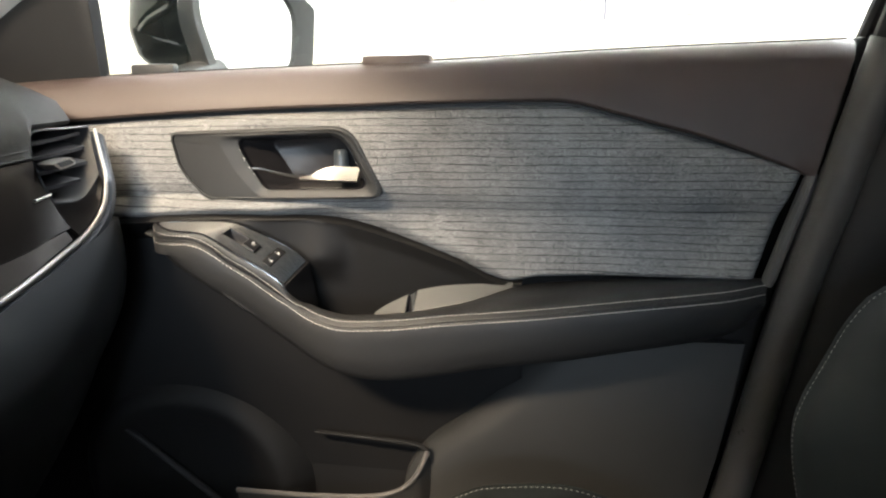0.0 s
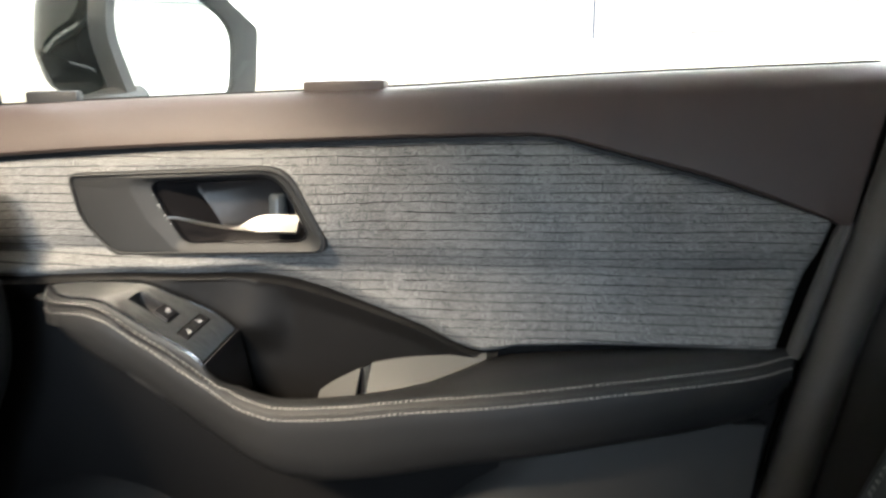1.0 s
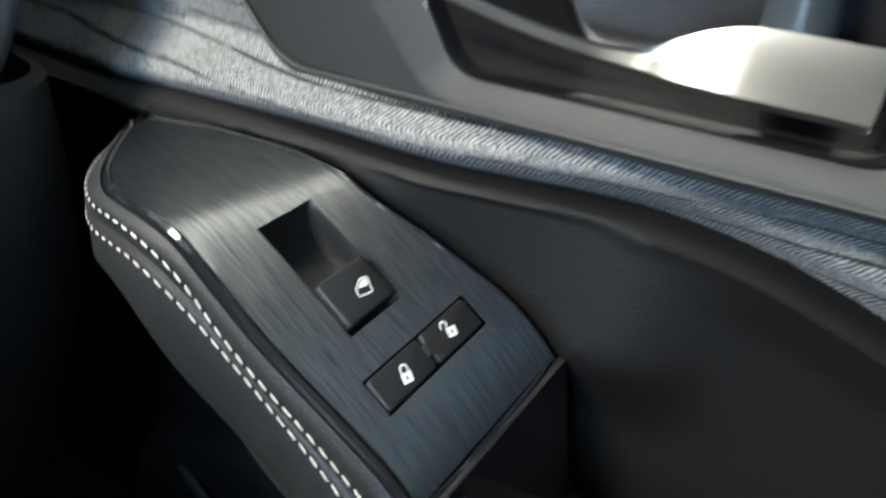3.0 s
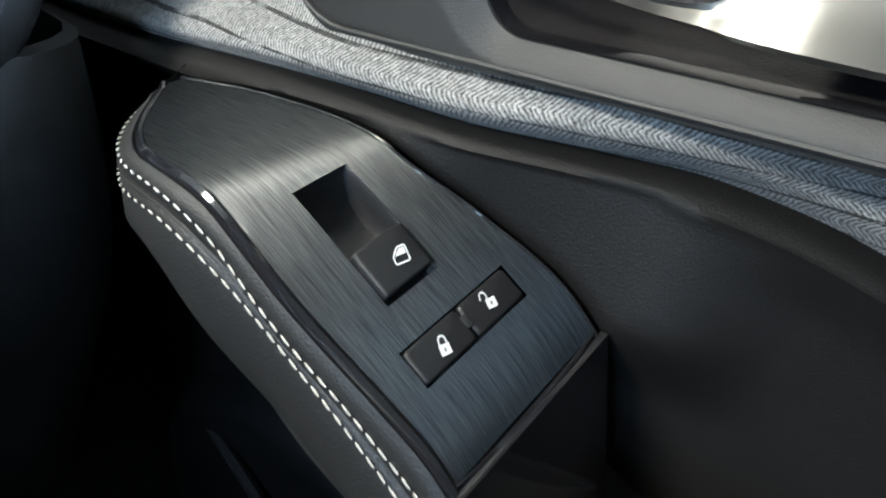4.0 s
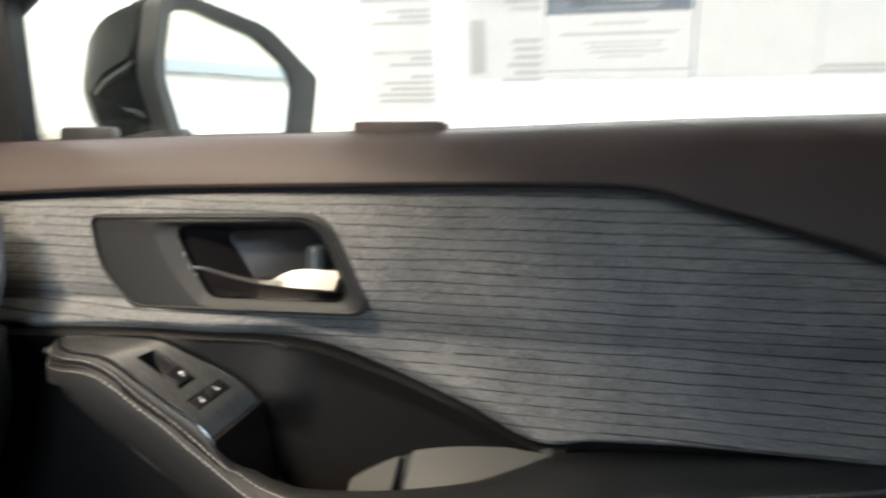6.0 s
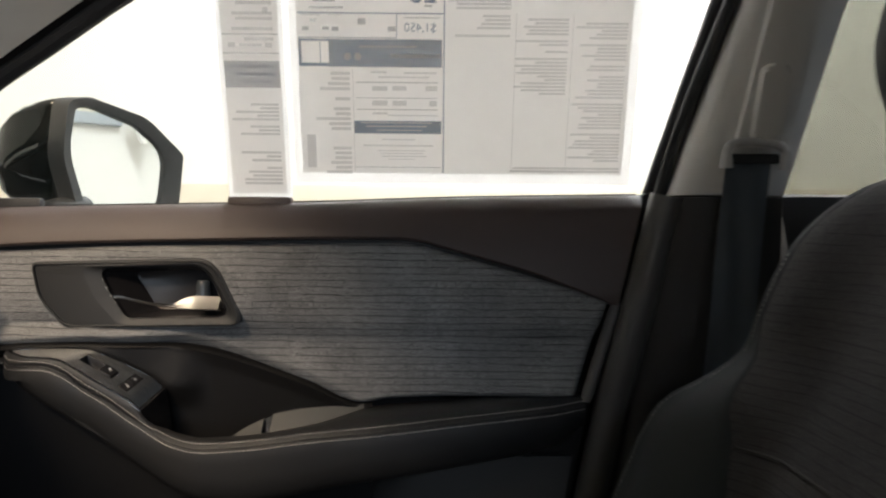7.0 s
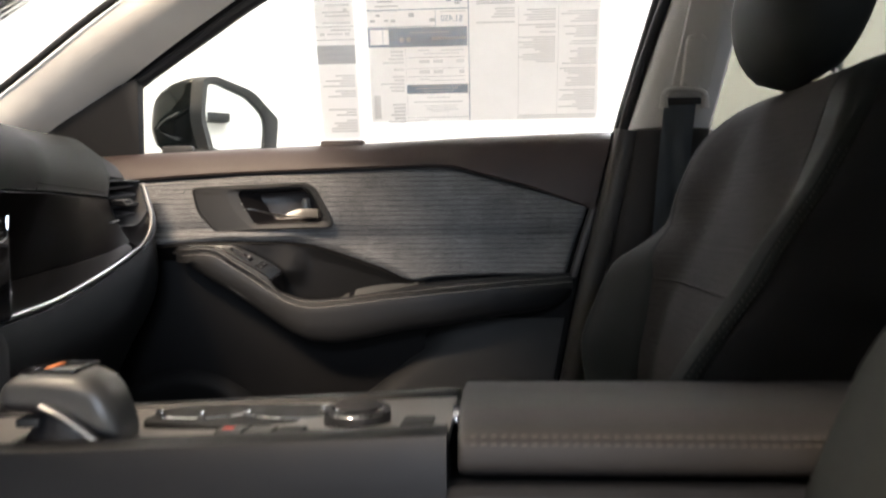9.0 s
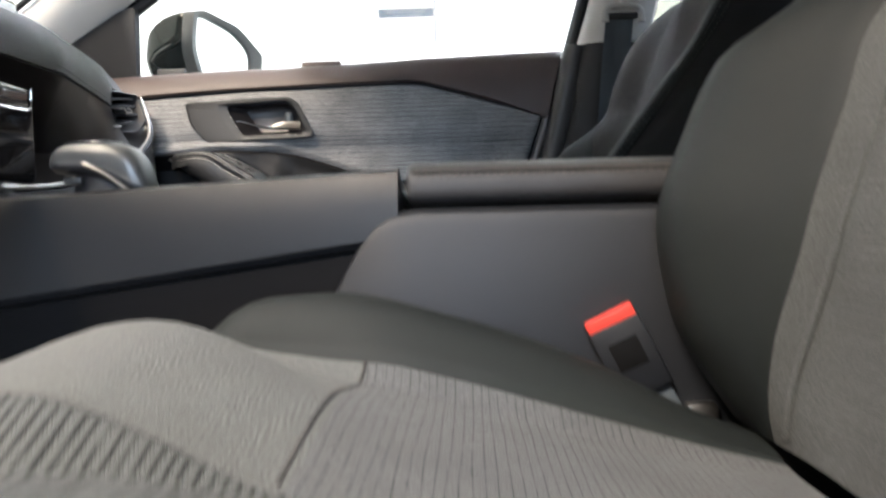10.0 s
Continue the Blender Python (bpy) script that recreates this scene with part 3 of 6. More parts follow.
        end = max(0.74, smooth(UNDER, x) + 0.006) if x > -0.034 else zt - 0.03
        for v in steps(0.0, 1.0, 22)[1:]:
            z = zt - 0.003 + (end - zt + 0.003) * v ** 1.5
            fall = (zt - z) / (zt - 0.52)
            deep = max(0.7435, ys) + 0.012 * fall + 0.0253 * fall * fall - 0.004 * max(0.0, 1 - fall / 0.06)
            if z > pz:
                near = ys + (fy - ys) * min(1, (zt - z) / max(0.004, zt - pz))
            else:
                near = fy + (deep - fy) * min(1, (pz - z) / 0.03)
            row.append((x, deep + (min(near, deep) - deep) * w, z))
        rows.append(row)
        low.append([(x, 0.7435 + 0.012 * f + 0.0253 * f * f + 0.0015, zt + (0.52 - zt) * f) for f in steps((zt - end) / (zt - 0.52) - 0.01, 1.0, 8)])
    # the recess's shade is put into this wall's colour
    part("recess_wall", shell(rows, (0, 0.008, 0)), RECESS, door, "grained wall of the pull recess, darkened for shade", sharp=60)
    part("upper_lining", shell(low, (0, 0.006, 0)), CARD, door, "black lining under the armrest")

    # light grey pull cup behind the armrest
    lip = [(0.235, 0.762), (0.255, 0.776), (0.285, 0.7915), (0.30, 0.798), (0.341, 0.8055), (0.403, 0.8105), (0.418, 0.8125)]
    for name, a, b in (("pull_cup", 0.2965, 0.414), ("cup_nose", 0.240, 0.2845)):
        rows = [[(x, 0.7445 - 0.045 * v - 0.01 * math.sin(v * 3), smooth(lip, x) - 0.055 * v) for x in steps(a, b, 20)] for v in steps(0.0, 1.0, 8)]
        part(name, shell(rows, (0, 0.004, -0.003)), BIN, door, "light grey satin cup of the pull handle")
    part("cup_slot", shell([[(x, 0.7475 - 0.045 * v, smooth(lip, x) - 0.055 * v - 0.002) for x in steps(0.283, 0.299, 4)] for v in (0.0, 0.5, 1.0)], (0, 0.006, 0)), GLOSS, door)

    armrest(door)
    switch_panel(door)
    handle(door)
    lower_card(door)
    window(door)
    mirror(door)


FAR = [(-0.012, 0.699), (0.017, 0.7085), (0.056, 0.7125), (0.084, 0.7120), (0.115, 0.7210), (0.145, 0.7275), (0.1595, 0.7275)]
NEAR = [(-0.012, 0.693), (0.010, 0.670), (0.022, 0.6605), (0.036, 0.6545), (0.074, 0.6520), (0.10, 0.6510), (0.137, 0.6535), (0.1595, 0.6550)]


def shoulder(x, q, f, t, pad):
    """Four points over the rounded upper edge of the armrest, from the inner edge to the stitched edge."""
    wide = q - f - 0.0062
    a, b = Vector((x, q - 0.0012, t + pad)), Vector((x, min(f + 0.0004, q - 0.0020), t - 0.0005))
    if wide > 0.012:
        return [(x, (q + f + 0.010) / 2, t + pad + 0.001), (x, f + 0.011, t + pad - 0.0005), (x, f + 0.0065, t + 0.0025), (x, f + 0.0035, t - 0.0005)]
    return [a.lerp(b, k) + Vector((0, -0.0012, 0.0010)) * math.sin(math.pi * k) for k in (0.25, 0.5, 0.75, 1.0)]


def armrest(door):
    xs = steps(-0.0335, 0.699, 130)
    inner = [(-0.034, 0.726), (-0.022, 0.712), (0.0, 0.690), (0.05, 0.664), (0.10, 0.666), (0.23, 0.670), (0.32, 0.678), (0.36, 0.690), (0.39, 0.716), (0.415, 0.742), (0.44, 0.752), (0.70, 0.752)]
    rows, upper, lower = [], [], []
    for x in xs:
        f, t, b, q = smooth(FRONT, x), smooth(LEDGE, x), smooth(UNDER, x), smooth(inner, x)
        pad = 0.0035 + 0.003 * min(1, max(0, (x - 0.36) / 0.1))
        if x < 0.185:  # the leather climbs to the edge of the switch plate
            q0 = smooth([(-0.034, 0.7225), (-0.022, 0.7075)] + NEAR, x) - 0.0035
            k = min(1, max(0, (0.185 - x) / 0.022))
            q = q + (q0 - q) * k
            pad += (plate_z(x, q0) - 0.001 - t - pad) * k
        groove = 0.0012
        back = 0.07 * max(0.0, min(1, (0.03 - x) / 0.05))
        row = [(x, max(q, 0.70) if x > 0.36 else q + 0.004, max(t - 0.05, b + 0.006)), (x, q + 0.002, t - 0.004), (x, q, t + pad - 0.0015), (x, q - (0.003 if q - f > 0.0182 else 0.0010), t + pad),
               *shoulder(x, q, f, t, pad),
               (x, f + 0.0014, t - 0.0025), (x, f + 0.0010 + groove, t - 0.0043), (x, f + 0.0004, t - 0.0060), (x, f - 0.0003, t - 0.0085),
               (x, f - 0.001, t - 0.02), (x, f, t + (b - t) * 0.55), (x, f + 0.0025, b + 0.014), (x, f + 0.009, b + 0.004), (x, f + 0.02, b),
               (x, 0.765 - back, b + 0.004 - 0.001 * back), (x, 0.767 - back, max(t - 0.05, b + 0.006))]
        rows.append(row)
        sh = [Vector(p) for p in shoulder(x, q, f, t, pad)]
        spot = sh[2].lerp(sh[3], 0.35).lerp(sh[1].lerp(sh[2], 0.65), max(0.0, min(1.0, (0.165 - x) / 0.04)))
        way = (sh[3] - sh[2]).normalized()
        upper.append(tuple(spot + Vector((0, way.z, -way.y)) * 0.0006))
        lower.append((x, f - 0.0006, t - 0.0076))
    pad = part("armrest", grid(rows, loop=True, caps=True), LEATHER, door, "charcoal leatherette armrest with pale double stitching", sharp=50)
    part("stitching", stitches(upper, 0.0040, 0.0011, 0.00040, slant=0.0004), THREAD, pad, "pale upper row of stitches")
    part("stitching", stitches(lower, 0.0040, 0.0011, 0.00040, slant=0.0004), THREAD, pad, "pale lower row of stitches")
    part("piping", tube([(p[0], p[1] + 0.0016, p[2] + 0.0040) for p in lower], 0.0011, 6), LEATHER, pad)


SLOPE = (-0.62, 0.119, 0.8503)


def plate_z(x, y):
    """Top of the switch plate: level in front, then falling towards the rear, with a soft bend between."""
    flat, fall = 0.8850, SLOPE[0] * x + SLOPE[1] * y + SLOPE[2]
    d = flat - fall
    return flat - 0.5 * (d + math.sqrt(d * d + 0.006 ** 2)) - 0.0035 * max(0.0, (x - 0.146) / 0.0135) ** 2


def on_plate(x, y, lift=0.0):
    n = Vector((0.62, -0.119, 1)).normalized() if x > 0.07 else Vector((0, 0, 1))
    return Vector((x, y, plate_z(x, y))) + n * lift


def switch_panel(door):
    near, far = NEAR, FAR
    hole = (0.0805, 0.1195, 0.6715, 0.6945)
    locks = (0.1300, 0.1408, 0.6645, 0.7140)

    # plate: rows in y that follow the openings exactly
    ys = sorted({*steps(0.645, 0.735, 46), hole[2], hole[3], locks[2], locks[3]})
    xs = sorted({*steps(-0.012, 0.1595, 70), hole[0], hole[1], locks[0], locks[1]})
    bm = bmesh.new()
    pts = {}

    def vert(x, y):
        key = (round(x, 5), round(y, 5))
        if key not in pts:
            pts[key] = bm.verts.new((x, y, plate_z(x, y)))
        return pts[key]
    for i in range(len(xs) - 1):
        cuts = []
        for x in (xs[i], xs[i + 1]):
            a, b = smooth(near, x), smooth(far, x)
            cuts.append([min(max(y, a), b) for y in ys])
        xm = (xs[i] + xs[i + 1]) / 2
        for j in range(len(ys) - 1):
            ym = (ys[j] + ys[j + 1]) / 2
            if any(o[0] < xm < o[1] and o[2] < ym < o[3] for o in (hole, locks)):
                continue
            quad = []
            for p in ((xs[i], cuts[0][j]), (xs[i + 1], cuts[1][j]), (xs[i + 1], cuts[1][j + 1]), (xs[i], cuts[0][j + 1])):
                v = vert(*p)
                if v not in quad:
                    quad.append(v)
            if len(quad) > 2:
                bm.faces.new(quad)
    bmesh.ops.solidify(bm, geom=bm.faces[:], thickness=0.0022)
    plate = part("switch_plate", bm, BRUSH, door, "dark brushed metal-look switch plate", sharp=30)

    # gloss black border round the plate
    for side, y in (("near", 0), ("far", 1)):
        strip = []
        for x in steps(-0.0135, 0.162, 44):
            e = smooth(near, x) if side == "near" else smooth(far, x)
            s = -1 if side == "near" else 1
            z = plate_z(x, e)
            wide = 1.0 if side == "near" else 0.45
            strip.append([(x, e + s * d * wide, z + h) for d, h in ((-0.001, -0.0035), (0.0004, 0.0003), (0.0016, 0.0008), (0.0030, 0.0), (0.0046, -0.004), (0.0046, -0.016), (-0.001, -0.016))])
        part("gloss_border", grid(strip, loop=True, caps=True), GLOSS, plate, "gloss black border")
    end = prism([(0.651, 0.0), (0.731, 0.0095), (0.734, -0.075), (0.662, -0.065)],
                lambda u, v, w: (0.1598 + w + (0.0 if v > -0.01 else 0.012), u, 0.8240 + v), 0.0035, 0.0012)
    part("end_cap", end, GLOSS, plate)
    part("panel_body", block(0.09, 0.158, 0.682, 0.715, 0.79, 0.822, 0.004), PLASTIC, plate)
    part("rear_lip", tube(fine([(0.1590, 0.6530, 0.8245), (0.1605, 0.670, 0.8257), (0.1605, 0.712, 0.8312), (0.1590, 0.7290, 0.8339)], 16), 0.0010, 8), GLOSS, plate, "black rear lip")

    # window switch: a finger well and a rocker key
    def well(u, v, d):
        return on_plate(hole[0] + u * (hole[1] - hole[0]), hole[2] + v * (hole[3] - hole[2]), -d)
    # the scoop: a round-bottomed slide in x between two upright cheeks
    rows = []
    for v, low in ((0.0, 0.0), (0.02, 0.10), (0.035, 0.45), (0.06, 0.85), (0.10, 1.0), (0.5, 1.03), (0.90, 1.0), (0.94, 0.85), (0.965, 0.45), (0.98, 0.10), (1.0, 0.0)):
        rows.append([well(u, v, low * 0.0125 * min(1.0, (math.sin(math.pi * min(1.0, u / 0.74)) + (0.0 if u < 0.37 else 0.35 * (u - 0.37))) ** 0.75) + 0.0002) for u in [0.0, 0.015] + steps(0.04, 1.0, 16)])
    part("window_switch", grid(rows), KEYCAP, plate, "recessed window switch", sharp=50)
    def key(name, box, o, rise, drop, label):
        wx, wy = box[1] - box[0], box[3] - box[2]
        out = rounded([(o[0] * wx, o[2] * wy, 0), (o[1] * wx, o[2] * wy, 0), (o[1] * wx, o[3] * wy, 0), (o[0] * wx, o[3] * wy, 0)], 0.0016, 4)
        mid = Vector(((o[0] + o[1]) / 2 * wx, (o[2] + o[3]) / 2 * wy, 0))
        rows = []
        for d, h in ((0.0, -drop), (0.0, rise - 0.0009), (0.00025, rise - 0.0004), (0.0007, rise - 0.0001), (0.0013, rise)):
            rows.append([on_plate(box[0] + q.x, box[2] + q.y, h) for q in (p + (mid - p).normalized() * d * 1.3 for p in out)])
        part(name, grid(rows, loop=True, caps=True), KEYCAP, plate, label, sharp=50)
    key("rocker_key", hole, (0.59, 0.960, 0.03, 0.935), 0.0024, 0.010, "black window rocker key")
    # lock rocker pair
    for lo, hi in ((0.015, 0.492), (0.508, 0.985)):
        key("lock_key", locks, (0.05, 0.95, lo, hi), 0.0005, 0.006, "black door lock key")
    bm = grid([[on_plate(locks[0] + u * (locks[1] - locks[0]), locks[2] + v * (locks[3] - locks[2]), -0.0055) for u in (-0.05, 1.05)] for v in (-0.02, 1.02)])
    part("lock_well", bm, GLOSS, plate)
    oval = rounded([(0.30, 0.472, 0), (0.62, 0.472, 0), (0.62, 0.528, 0), (0.30, 0.528, 0)], 0.06, 4)
    part("lock_light", prism(oval, lambda u, v, w: on_plate(locks[0] + u * (locks[1] - locks[0]), locks[2] + v * (locks[3] - locks[2]), 0.0009 - w), 0.003, 0.0003), BEZEL, plate, "small oval lock lamp")

    # white pictograms, upright for a hand that comes from the rear seat side
    def sign(cx, cy, size):
        ax, ay = Vector((0.20, 0.98)), Vector((-0.92, 0.39))  # across and up the signs

        def put(u, v, w=0.0):
            p = Vector((cx, cy)) + (ax * u + ay * v) * size
            return on_plate(p.x, p.y, 0.0032 - w)
        return put
    part("window_sign", window_sign(sign(0.1112, 0.6850, 0.0055), 0.0005), WHITE, plate, "white window pictogram")
    part("lock_sign", lock_sign(sign(0.1356, 0.6775, 0.0053), 0.0027, False), WHITE, plate, "white closed padlock pictogram")
    part("lock_sign", lock_sign(sign(0.1347, 0.7013, 0.0053), 0.0027, True), WHITE, plate, "white open padlock pictogram")


def flat_poly(pts, put, lift, bm):
    bm.faces.new([bm.verts.new(put(u, v, lift)) for u, v in pts])


def ribbon(pts, width, put, lift, bm, closed=False):
    p = [Vector(q) for q in pts]
    n = len(p)
    left, right = [], []
    for i in range(n):
        a, b = (p[i - 1], p[(i + 1) % n]) if closed else (p[max(i - 1, 0)], p[min(i + 1, n - 1)])
        d = (b - a).normalized()
        o = Vector((-d.y, d.x)) * width / 2
        left.append(bm.verts.new(put(*(p[i] + o), lift)))
        right.append(bm.verts.new(put(*(p[i] - o), lift)))
    for i in range(n if closed else n - 1):
        j = (i + 1) % n
        bm.faces.new((left[i], left[j], right[j], right[i]))


def window_sign(put, lift):
    bm = bmesh.new()
    ring = [(-0.45, -0.42), (0.40, -0.42), (0.46, -0.36), (0.46, 0.36), (0.40, 0.42), (0.0, 0.42), (-0.12, 0.36), (-0.46, 0.02), (-0.5, -0.06), (-0.5, -0.36)]
    ribbon(ring, 0.09, put, lift, bm, True)
    flat_poly([(-0.36, -0.02), (0.36, -0.02), (0.36, 0.32), (0.02, 0.32)], put, lift, bm)
    return bm


def lock_sign(put, lift, open_):
    bm = bmesh.new()
    for c in (((-0.36, -0.5), (-0.06, -0.5), (-0.06, 0.04), (-0.36, 0.04)), ((0.06, -0.5), (0.36, -0.5), (0.36, 0.04), (0.06, 0.04)),
              ((-0.06, -0.5), (0.06, -0.5), (0.06, -0.34), (-0.06, -0.34)), ((-0.06, -0.14), (0.06, -0.14), (0.06, 0.04), (-0.06, 0.04))):
        flat_poly(c, put, lift, bm)
    s = -0.42 if open_ else 0.0
    arc = [(s + 0.24 * math.cos(a), 0.22 + 0.24 * math.sin(a)) for a in steps(math.pi, 0, 9)]
    arc = ([(s - 0.24, 0.08)] if open_ else [(s - 0.24, 0.02)]) + arc + [(s + 0.24, 0.02)]
    ribbon(arc, 0.10, put, lift, bm)
    return bm


def handle(door):
    """Pull handle in its grey bezel: rings from the rim to the cup."""
    outer = ((-0.008, 0, 0.9925), (0.223, 0, 0.9995), (0.2660, 0, 0.9135), (0.036, 0, 0.9080), (0.0015, 0, 0.945))
    rim = ((-0.004, 0, 0.9895), (0.221, 0, 0.9960), (0.2610, 0, 0.9165), (0.038, 0, 0.9115), (0.0055, 0, 0.945))
    edge = ((0.056, 0, 0.9862), (0.2150, 0, 0.9922), (0.2560, 0, 0.9185), (0.105, 0, 0.9148), (0.077, 0, 0.946))
    hole = ((0.0765, 0, 0.9838), (0.2135, 0, 0.9882), (0.2450, 0, 0.9245), (0.1120, 0, 0.9222), (0.0935, 0, 0.952))
    back = ((0.1060, 0, 0.9800), (0.2100, 0, 0.9850), (0.2400, 0, 0.9300), (0.1400, 0, 0.9280), (0.1240, 0, 0.954))
    ro, rr, re, rh = (0.010, 0.040, 0.014, 0.03, 0.06), (0.008, 0.037, 0.012, 0.03, 0.06), (0.012, 0.034, 0.013, 0.022, 0.05), (0.010, 0.034, 0.012, 0.016, 0.05)

    def ring(c, r, y, grow=0.0):
        pts = rounded(c, r, 8)
        mid = Vector((0.13, 0, 0.953))
        return [(p.x + (p.x - mid.x) * grow, y(p) if callable(y) else y, p.z + (p.z - mid.z) * grow) for p in pts]

    face = [ring(outer, ro, 0.746), ring(outer, ro, 0.7285), ring(outer, ro, 0.7262, -0.006), ring(rim, rr, 0.7255), ring(rim, rr, 0.7272, -0.006), ring(rim, rr, 0.7266, -0.014),
            ring(edge, re, 0.7250, 0.05), ring(edge, re, 0.7255), ring(hole, rh, 0.7300, 0.02), ring(hole, rh, 0.7315), ring(hole, rh, 0.7370, -0.01)]
    bez = part("handle_bezel", grid(face, loop=True), BEZEL, door, "grey satin bezel of the inner door handle", sharp=28)
    bead = ring(rim, rr, 0.7252, 0.004)
    part("bezel_bead", tube(bead + bead[:1], 0.0010, 6), BEZEL, bez)
    cup = [ring(hole, rh, 0.7345), ring(hole, rh, 0.7375, -0.012), ring(back, rh, 0.7600), ring(back, rh, 0.7635, -0.03), ring(back, rh, 0.7645, -0.07), ring(back, rh, 0.7655, -0.3)]
    bm = grid(cup, loop=True)
    bm.verts.ensure_lookup_table()
    n = len(cup[0])
    bm.faces.new(bm.verts[-n:])
    part("cup", bm, CUP, bez, "dark cup behind the handle", sharp=60)
    part("cup_ring", grid([ring(hole, rh, 0.7313, 0.004), ring(hole, rh, 0.7300, -0.006), ring(hole, rh, 0.7320, -0.022), ring(hole, rh, 0.738, -0.022)], loop=True), GLOSS, bez)

    # silver lever: thin stem that dips, then a broad pad, with a tilted bright top
    top = [(0.103, 0.9508), (0.110, 0.9506), (0.121, 0.9480), (0.134, 0.9445), (0.151, 0.9410), (0.161, 0.9396), (0.1695, 0.9400), (0.178, 0.9440), (0.188, 0.9478), (0.198, 0.9494), (0.2285, 0.9486)]
    low = [(0.103, 0.9488), (0.110, 0.9484), (0.121, 0.9454), (0.134, 0.9415), (0.151, 0.9377), (0.161, 0.9361), (0.1695, 0.9353), (0.178, 0.9344), (0.188, 0.9337), (0.198, 0.9332), (0.2285, 0.9320)]
    rows = []
    for x in steps(0.103, 0.2285, 60):
        a, b = smooth(top, x), smooth(low, x)
        h = a - b
        yt = lerp([(0.103, 0.7165), (0.13, 0.7255), (0.16, 0.7335), (0.19, 0.740), (0.2285, 0.7445)], x)
        yb = yt - 0.0012 - 0.72 * h
        rows.append([(x, yt, a), (x, yt - 0.0015, a + 0.0004), (x, yt - 0.30 * (yt - yb), a - 0.26 * h), (x, yt - 0.65 * (yt - yb), a - 0.58 * h), (x, yb, b + 0.10 * h), (x, yb + 0.0012, b - 0.0004), (x, yt, b + 0.0002)])
    part("lever", grid(rows, loop=True, caps=True), LEVER, bez, "satin silver pull lever", sharp=40)
    # pivot post above the pad
    turn = [2 * math.pi * j / 24 for j in range(24)]
    rows = [[(0.2035 + r * math.cos(a), 0.7515 + 1.05 * r * math.sin(a), z) for a in turn] for r, z in ((0.0105, 0.938), (0.0098, 0.952), (0.0092, 0.962), (0.0085, 0.9675), (0.0070, 0.9695), (0.004, 0.9702))]
    part("pivot_post", grid(rows, loop=True, caps=True), POST, bez, "blue-black rounded pivot post", sharp=50)


def lower_card(door):
    """Map pocket wall, speaker bulge and kick line below the armrest."""
    edge = [(0.30, 0.42), (0.27, 0.50), (0.275, 0.54), (0.305, 0.588), (0.35, 0.625), (0.395, 0.664), (0.43, 0.70), (0.45, 0.735)]
    rows = []
    for s in steps(0.0, 1.0, 26):
        z = 0.42 + 0.32 * s
        x0 = smooth([(b, a) for a, b in edge], z)
        x1 = lerp([(0.42, 0.615), (0.56, 0.648), (0.80, 0.700)], z)
        y = 0.728 + 0.03 * max(0, (s - 0.55) / 0.45) ** 1.5
        rows.append([(x0 - 0.003, y + 0.034, z), (x0, y + 0.020, z), (x0 + 0.010, y + 0.012, z), (x0 + 0.026, y + 0.004, z), (x0 + 0.040, y + 0.001, z)] + [(x0 + 0.055 + (x1 - x0 - 0.055) * k / 12, y + 0.004 * (k / 12) ** 2, z) for k in range(13)])
    part("pocket_wall", shell(rows, (0, 0.012, 0)), POCKET, door, "dark bulged wall of the map pocket")
    part("pocket_lip", tube(fine([(0.15, 0.752, 0.592), (0.20, 0.744, 0.5945), (0.26, 0.738, 0.5945), (0.295, 0.733, 0.594), (0.309, 0.729, 0.588)], 30), 0.0030, 8), CARD, door)
    rim = fine([(0.05, 0.712, 0.520), (0.17, 0.704, 0.5270), (0.24, 0.703, 0.5335), (0.275, 0.706, 0.5435), (0.296, 0.713, 0.562), (0.309, 0.726, 0.589)], 40)
    rows = [[(p.x + 0.006 * v, p.y + 0.010 * v + 0.012 * v * v, p.z + (0.42 - p.z) * v) for p in rim] for v in steps(0.0, 1.0, 10)]
    part("pocket_front", shell(rows, (0, 0.006, 0)), POCKET, door, "dark front of the map pocket")
    # lighter material stands in for the light caught by the pocket's edge
    part("pocket_rim", tube(rim, 0.0034, 8), PILLARLOW, door, "rounded rim of the map pocket, lightened for its highlight")
    part("kick_ridge", tube(fine([(-0.15, 0.760, 0.580), (-0.115, 0.756, 0.560), (-0.06, 0.754, 0.520), (0.0, 0.754, 0.474), (0.04, 0.756, 0.44)], 24), 0.005, 8), PLASTIC, door, "thin ridge on the lower lining")
    # soft swelling over the speaker
    rows = []
    for r, y in ((0.180, 0.7815), (0.172, 0.772), (0.160, 0.758), (0.148, 0.7505), (0.136, 0.750), (0.122, 0.756), (0.10, 0.761), (0.06, 0.763), (0.01, 0.763)):
        rows.append([(-0.045 + r * math.cos(a), y, 0.49 + 0.92 * r * math.sin(a)) for a in (2 * math.pi * k / 48 for k in range(48))])
    part("speaker_cover", grid(rows, loop=True, caps=True), CARD, door, "black swelling over the door speaker", sharp=70)


